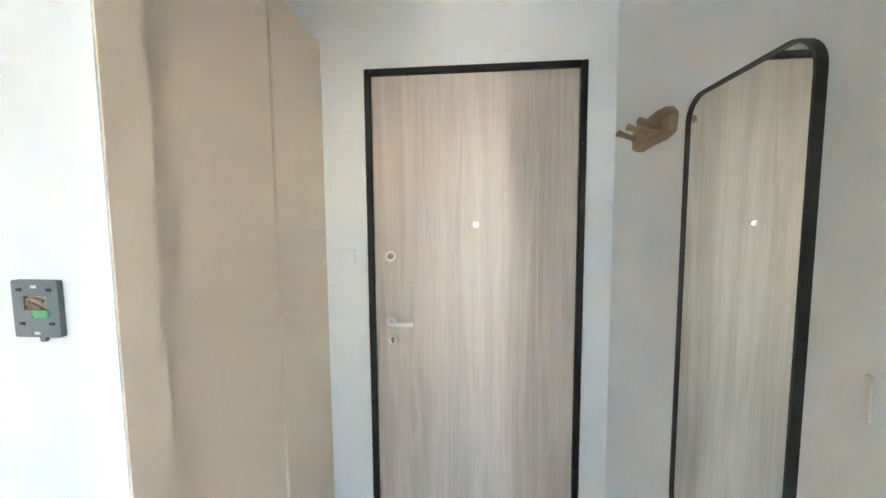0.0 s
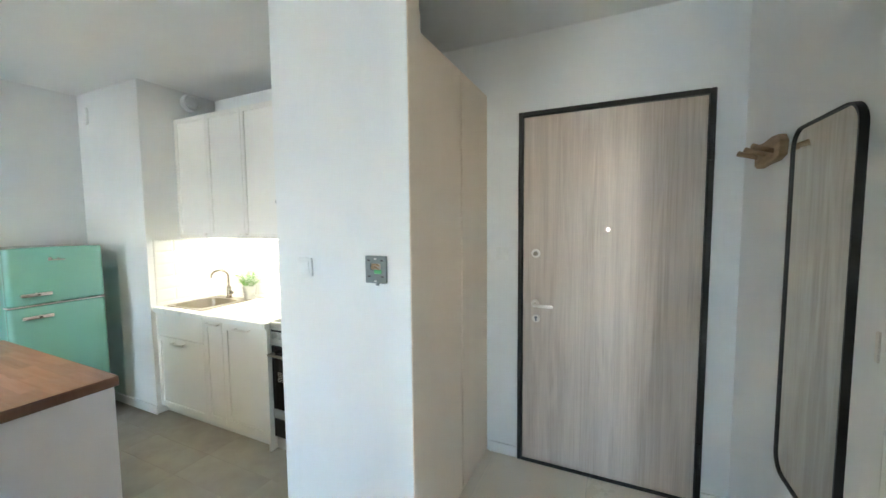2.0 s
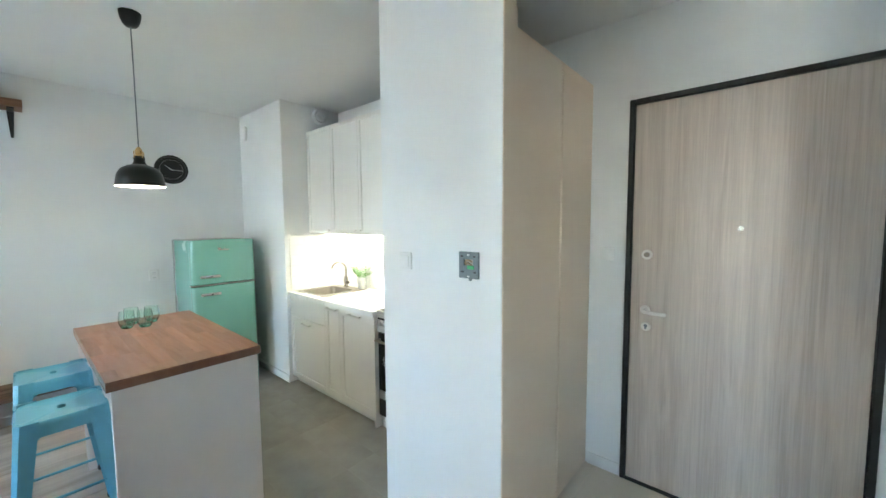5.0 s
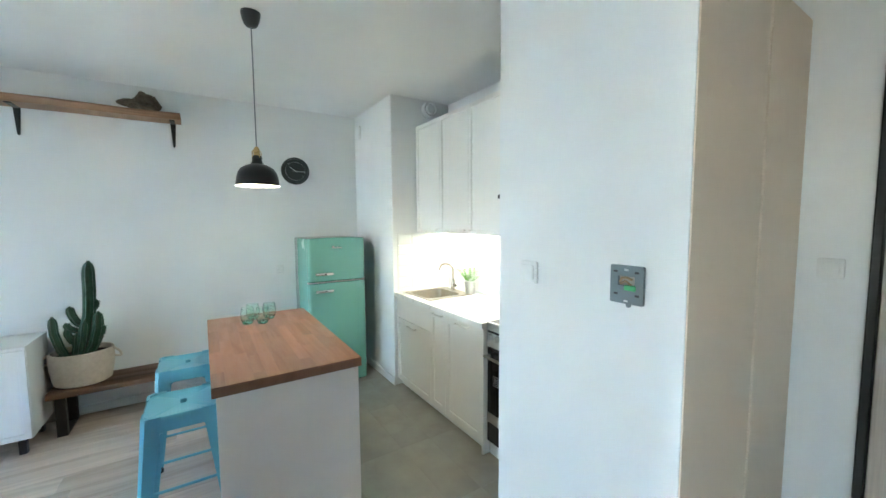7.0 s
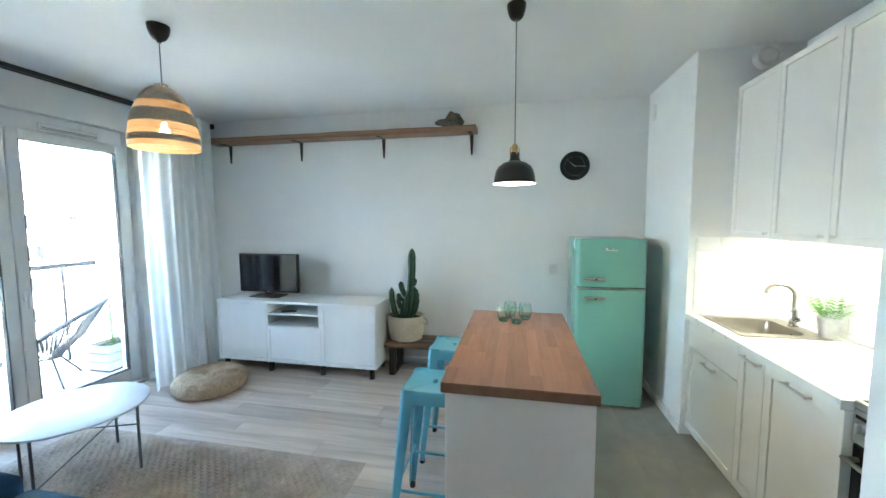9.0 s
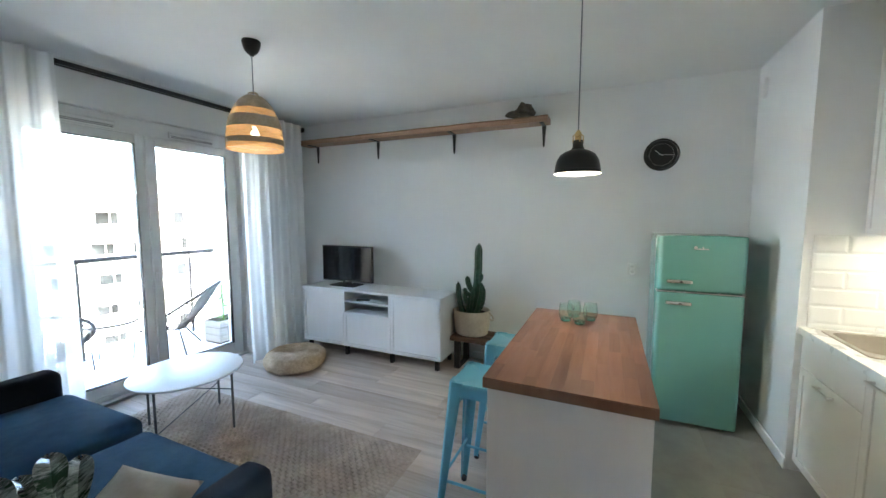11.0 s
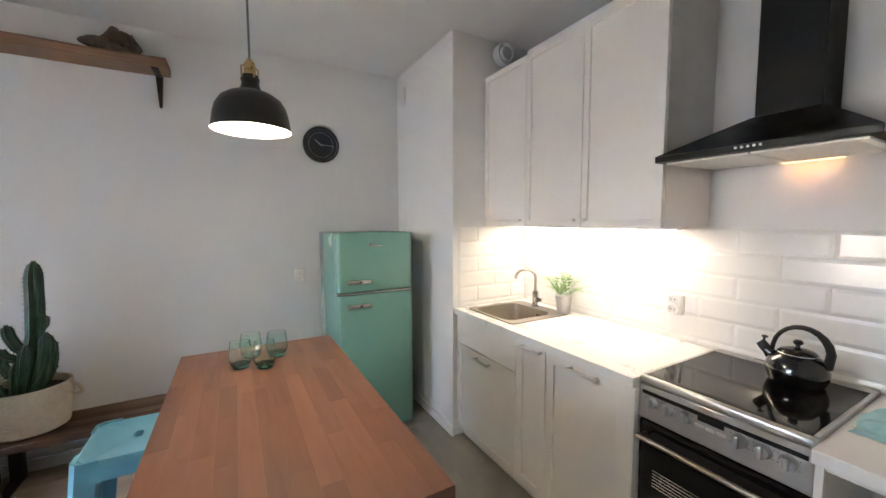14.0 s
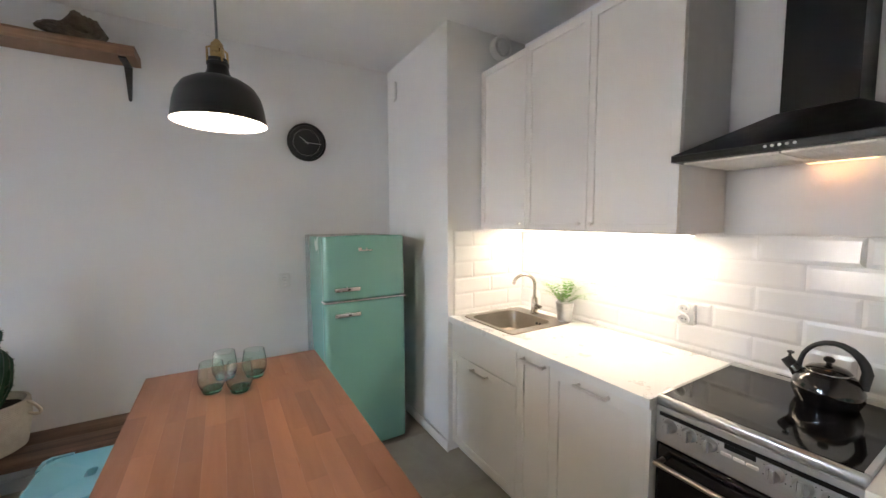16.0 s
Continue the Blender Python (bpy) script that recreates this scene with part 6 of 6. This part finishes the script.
part("canopy", lathe([(0, 0), (0.012, 0), (0.014, 0.008), (0.030, 0.016), (0.044, 0.034), (0.053, 0.058), (0.058, 0.082), (0.058, 0.095), (0, 0.095)], (LX, LY, TOP - 0.095), 32), BLACKLAMP, bl, "black ceiling cup")
part("cord", tube([(LX, LY, TOP - 0.09), (LX, LY, LZ + 0.20)], 0.003, 8), GREYPLASTIC, bl)


def shade_r(f):
    """The bell's radius at a height fraction, 0 at the rim."""
    return 0.052 + 0.126 * (1 - f ** 2.4) ** 0.75 if f < 1 else 0.055


SHH = 0.35


def band(name, f0, f1, mat, ridge, label):
    prof = []
    steps = max(2, int((f1 - f0) * 90))
    for k in range(steps + 1):
        f = f0 + (f1 - f0) * k / steps
        prof.append((shade_r(f) + (ridge if k % 2 else 0), SHH * f))
    part(name, lathe(prof, (LX, LY, LZ), 56), mat, bl, label)


for f0, f1, tan in ((0.0, 0.085, False), (0.085, 0.185, True), (0.185, 0.27, False), (0.27, 0.279, True), (0.279, 0.385, False), (0.385, 0.605, True), (0.605, 0.735, False), (0.735, 1.0, True)):
    if tan:
        band("weave_band", f0, f1, SEAGRASS, 0.004, "dense tan seagrass band")
    else:
        band("weave_band", f0, f1, BAMBOO, 0.001, "translucent bamboo band")
        canes = bmesh.new()
        for q in range(1, max(2, int((f1 - f0) * 44))):
            f = f0 + (f1 - f0) * q / max(2, int((f1 - f0) * 44))
            tube([(LX + (shade_r(f) + 0.001) * math.cos(2 * math.pi * k / 48), LY + (shade_r(f) + 0.001) * math.sin(2 * math.pi * k / 48), LZ + SHH * f + 0.0015 * math.sin(9 * k)) for k in range(48)], 0.0013, 5, True, canes)
        part("cane_ring", canes, SEAGRASS, bl, "thin cane rings")
part("carry_loop", joined(*[tube([(LX + 0.05 * sx, LY, LZ + SHH - 0.01), (LX + 0.035 * sx, LY, LZ + SHH + 0.02), (LX, LY, LZ + SHH + 0.032)], 0.004, 6) for sx in (1, -1)], *[tube([(LX, LY + 0.05 * sx, LZ + SHH - 0.01), (LX, LY + 0.035 * sx, LZ + SHH + 0.02), (LX, LY, LZ + SHH + 0.032)], 0.004, 6) for sx in (1, -1)]), SEAGRASS, bl)
part("socket", lathe([(0, 0), (0.02, 0), (0.02, 0.06), (0, 0.07)], (LX, LY, LZ + 0.155), 18), BLACKLAMP, bl)
part("bulb", lathe([(0, 0), (0.018, 0.004), (0.027, 0.016), (0.028, 0.026), (0.020, 0.042), (0.012, 0.058), (0.012, 0.08), (0, 0.08)], (LX, LY, LZ + 0.08), 22), BULB, bl, "glowing bulb")
lamp("basket_bulb", "POINT", Matrix.Translation((LX, LY, LZ + 0.055)), 0.032, (1.0, 0.66, 0.36), 0.03)


# ---- balcony furniture ----
def cord_chair(x, y, turn):
    c = thing("cord_chair", (x, y, -0.02), "round black cord lounge chair on the balcony", "chair", "balcony chairs")
    m = Matrix.Translation((x, y, -0.02)) @ pose(0, 0, 0, 0, 0, turn)
    n = 40

    def hoop(a):
        # the seat leans back towards -y
        return Vector((0.36 * math.cos(a), 0.40 * math.sin(a), 0.52 - 0.26 * math.sin(a)))

    def pit(a):
        return Vector((0.09 * math.cos(a), 0.06 + 0.09 * math.sin(a), 0.26))

    part("seat_hoop", moved(tube([hoop(2 * math.pi * k / n) for k in range(n)], 0.017, 8, True), m), WIRE, c)
    part("base_hoop", moved(tube([pit(2 * math.pi * k / 16) for k in range(16)], 0.008, 6, True), m), WIRE, c)
    cords = bmesh.new()
    for k in range(60):
        a = 2 * math.pi * k / 60
        p, q = hoop(a), pit(a)
        mid2 = p.lerp(q, 0.5) + Vector((0, 0, -0.05))
        tube([p, mid2, q], 0.0062, 5, False, cords)
    part("cords", moved(cords, m), WIRE, c, "stretched black cords")
    for k in range(3):
        a = radians(90 + 120 * k)
        part("leg", moved(tube([(0.09 * math.cos(a), 0.06 + 0.09 * math.sin(a), 0.26), (0.30 * math.cos(a), 0.05 + 0.30 * math.sin(a), 0.0)], 0.009, 8), m), WIRE, c)
    return c


c1 = cord_chair(-2.80, -3.88, 222)
copy_thing(c1, Matrix.Translation((-1.52, -3.72, -0.02)) @ pose(0, 0, 0, 0, 0, 163 - 222))
bt = thing("balcony_table", (-2.2, -4.17, -0.02), "small round balcony table with black rim", "table")
part("rim", tube([(-2.2 + 0.258 * math.cos(2 * math.pi * k / 40), -4.17 + 0.258 * math.sin(2 * math.pi * k / 40), 0.425) for k in range(40)], 0.015, 8, True), WIRE, bt)
part("tabletop", lathe([(0, 0), (0.246, 0), (0.246, 0.008), (0, 0.008)], (-2.2, -4.17, 0.424), 40), PANE, bt, "clear glass top")
for k in range(3):
    a = radians(30 + 120 * k)
    part("leg", tube([(-2.2 + 0.24 * math.cos(a), -4.17 + 0.24 * math.sin(a), 0.42), (-2.2 + 0.2 * math.cos(a), -4.17 + 0.2 * math.sin(a), -0.02)], 0.006, 8), WIRE, bt)
pn = thing("planter", (-3.22, -3.75, -0.02), "bleached wooden planter box with a green shrub", "planter")
for k in range(3):
    part("board", joined(cube((-3.38, -3.62, 0.0 + 0.09 * k), (-3.06, -3.605, 0.083 + 0.09 * k), 0.003), cube((-3.38, -3.895, 0.0 + 0.09 * k), (-3.06, -3.88, 0.083 + 0.09 * k), 0.003), cube((-3.38, -3.88, 0.0 + 0.09 * k), (-3.365, -3.62, 0.083 + 0.09 * k), 0.003), cube((-3.075, -3.88, 0.0 + 0.09 * k), (-3.06, -3.62, 0.083 + 0.09 * k), 0.003)), PLANTERWOOD, pn)
part("base", cube((-3.37, -3.885, -0.02), (-3.07, -3.615, 0.23)), SOIL, pn)
sl = bmesh.new()
rnd = random.Random(21)
for k in range(260):
    p = Vector((-3.22 + rnd.gauss(0, 0.05), -3.75 + rnd.gauss(0, 0.05), rnd.uniform(0.24, 0.75)))
    a, t = rnd.uniform(0, 6.28), rnd.uniform(-0.6, 0.8)
    u = Vector((math.cos(a), math.sin(a), t)).normalized() * rnd.uniform(0.03, 0.055)
    w = u.cross(Vector((0, 0, 1))).normalized() * 0.012
    sl.faces.new([sl.verts.new(c) for c in (p, p + u * 0.5 + w, p + u, p + u * 0.5 - w)])
part("shrub", joined(sl, tube([(-3.22, -3.75, 0.2), (-3.21, -3.75, 0.7)], 0.008, 6)), FERN, pn, "leafy green shrub", False)
# ---- tiles, planks and staves, piece by piece ----
def piece(name, mesh, at, parent, material=None):
    ob = new(name, mesh)
    ob.parent = parent
    ob.location = Vector(at) - root_place(parent)
    return ob


def piece_mesh(name, bm, material):
    me = bpy.data.meshes.new(name)
    bm.to_mesh(me)
    bm.free()
    me.materials.append(material)
    return me


def bevelled_tile(w, h, d=0.0045, e=0.013):
    """A metro tile about the origin, facing local z, with a sloped border."""
    bm = bmesh.new()
    lo = [bm.verts.new((sx * w / 2, sy * h / 2, 0)) for sx, sy in ((-1, -1), (1, -1), (1, 1), (-1, 1))]
    mi = [bm.verts.new((sx * w / 2, sy * h / 2, d * 0.45)) for sx, sy in ((-1, -1), (1, -1), (1, 1), (-1, 1))]
    hi = [bm.verts.new((sx * (w / 2 - e), sy * (h / 2 - e), d)) for sx, sy in ((-1, -1), (1, -1), (1, 1), (-1, 1))]
    for a, b in ((lo, mi), (mi, hi)):
        for k in range(4):
            bm.faces.new((a[k], a[(k + 1) % 4], b[(k + 1) % 4], b[k]))
    bm.faces.new(hi)
    return bm


splash = structure("splashback", cube((-2.95, YK - 0.0035, 0.9), (-0.92, YK, 1.450)), TILEGROUT, "white bevelled metro tile splashback")
splash2 = structure("splashback", cube((-2.95, 1.80, 0.9), (-2.9465, YK - 0.0035, 1.450)), TILEGROUT, "white bevelled metro tile return on the shaft")
PITCH_X, PITCH_Z = 0.2945, 0.1035
meshes = {}


def tile_run(lo, hi, z, zh, parent, place, turn, shift):
    a = shift
    while a > lo:
        a -= PITCH_X
    while a < hi:
        p, q = max(a, lo), min(a + PITCH_X, hi)
        a += PITCH_X
        if q - p < 0.02:
            continue
        key = (round(q - p - 0.003, 4), round(zh - 0.003, 4))
        if key not in meshes:
            meshes[key] = piece_mesh("tile", bevelled_tile(*key), TILEGLAZE)
        ob = piece("tile", meshes[key], place((p + q) / 2, z + zh / 2), parent)
        ob.rotation_euler = turn


for row in range(6):
    z1 = 1.450 - PITCH_Z * row
    z0 = max(0.902, z1 - PITCH_Z)
    sh = -1.590 if row % 2 == 0 else -1.7365
    tile_run(-2.944, -0.924, z0, z1 - z0, splash, lambda c, z: (c, YK - 0.003, z), (radians(90), 0, 0), sh)
    tile_run(1.802, YK - 0.010, z0, z1 - z0, splash2, lambda c, z: (-2.947, c, z), (radians(90), 0, radians(90)), 1.95 + 0.147 * (row % 2))
structure("trim", cube((-2.9465, YK - 0.0085, 1.450), (-0.924, YK, 1.454), 0.001), WHITEPLASTIC, "thin white tile edge trim")

# island staves
rnd = random.Random(11)
smesh = {}
y = 0.2685
rows = 12
sw = (0.8825 - 0.2685) / rows
for r in range(rows):
    x = -2.699 - rnd.uniform(0, 0.17)
    while x < -1.473:
        ln = rnd.choice((0.24, 0.30, 0.36, 0.42))
        a, b = max(x, -2.699), min(x + ln, -1.472)
        if -1.472 - b < 0.06:
            b = -1.472
        x = b
        key = round(b - a, 4)
        if key not in smesh:
            smesh[key] = piece_mesh("stave", cube((-key / 2 + 0.0001, -sw / 2 + 0.0001, -0.006), (key / 2 - 0.0001, sw / 2 - 0.0001, 0.0)), STAVE)
        piece("stave", smesh[key], ((a + b) / 2, y + sw * (r + 0.5), 0.9205), isl)

# oak planks
pmesh = {}
PW, PL = 0.19, 1.28
rnd = random.Random(3)
x = XW + 0.002
k = 0
while x < -0.1:
    w = min(PW, -0.1 - x)
    yy = YS - rnd.uniform(0.0, PL)
    while yy < 0.47:
        a, b = max(yy, YS), min(yy + PL, 0.47)
        yy += PL
        if b - a < 0.03:
            continue
        key = (round(w, 4), round(b - a, 4))
        if key not in pmesh:
            pmesh[key] = piece_mesh("plank", cube((-key[0] / 2 + 0.0006, -key[1] / 2 + 0.0006, -0.008), (key[0] / 2 - 0.0006, key[1] / 2 - 0.0006, 0.0), 0.001), PLANK)
        piece("plank", pmesh[key], (x + w / 2, (a + b) / 2, 0.0), floor)
    x += w

# kitchen tiles and hall tiles
def floor_tiles(x0, x1, y0, y1, size, ox, oy, mat, name):
    ms = {}
    xx = ox
    while xx > x0:
        xx -= size
    while xx < x1:
        yy = oy
        while yy > y0:
            yy -= size
        while yy < y1:
            a, b, c, d = max(xx, x0), min(xx + size, x1), max(yy, y0), min(yy + size, y1)
            yy += size
            if b - a < 0.01 or d - c < 0.01:
                continue
            key = (round(b - a, 4), round(d - c, 4))
            if key not in ms:
                ms[key] = piece_mesh(name, cube((-key[0] / 2 + 0.0005, -key[1] / 2 + 0.0005, -0.0045), (key[0] / 2 - 0.0005, key[1] / 2 - 0.0005, 0.0), 0.0003), mat)
            piece(name, ms[key], ((a + b) / 2, (c + d) / 2, 0.0), floor)
        xx += size


floor_tiles(XW, -0.23, 0.47, 1.36, 0.60, -2.62, 0.98, CONCRETE, "floor_tile")
floor_tiles(-0.10, 2.3, 0.0, 0.47, 0.60, 0.35, 1.9, CREAMTILE, "floor_tile")
floor_tiles(-0.23, 2.3, 0.47, YD, 0.60, 0.35, 1.9, CREAMTILE, "floor_tile")
floor_tiles(XW, -0.90, 1.36, YK, 0.60, -2.62, 0.98, CONCRETE, "floor_tile")
floor_tiles(-0.90, -0.23, 1.36, YD, 0.60, 0.35, 1.9, CREAMTILE, "floor_tile")
floor_tiles(0.04, 2.3, -2.0, 0.0, 0.60, 0.35, 1.9, CREAMTILE, "floor_tile")
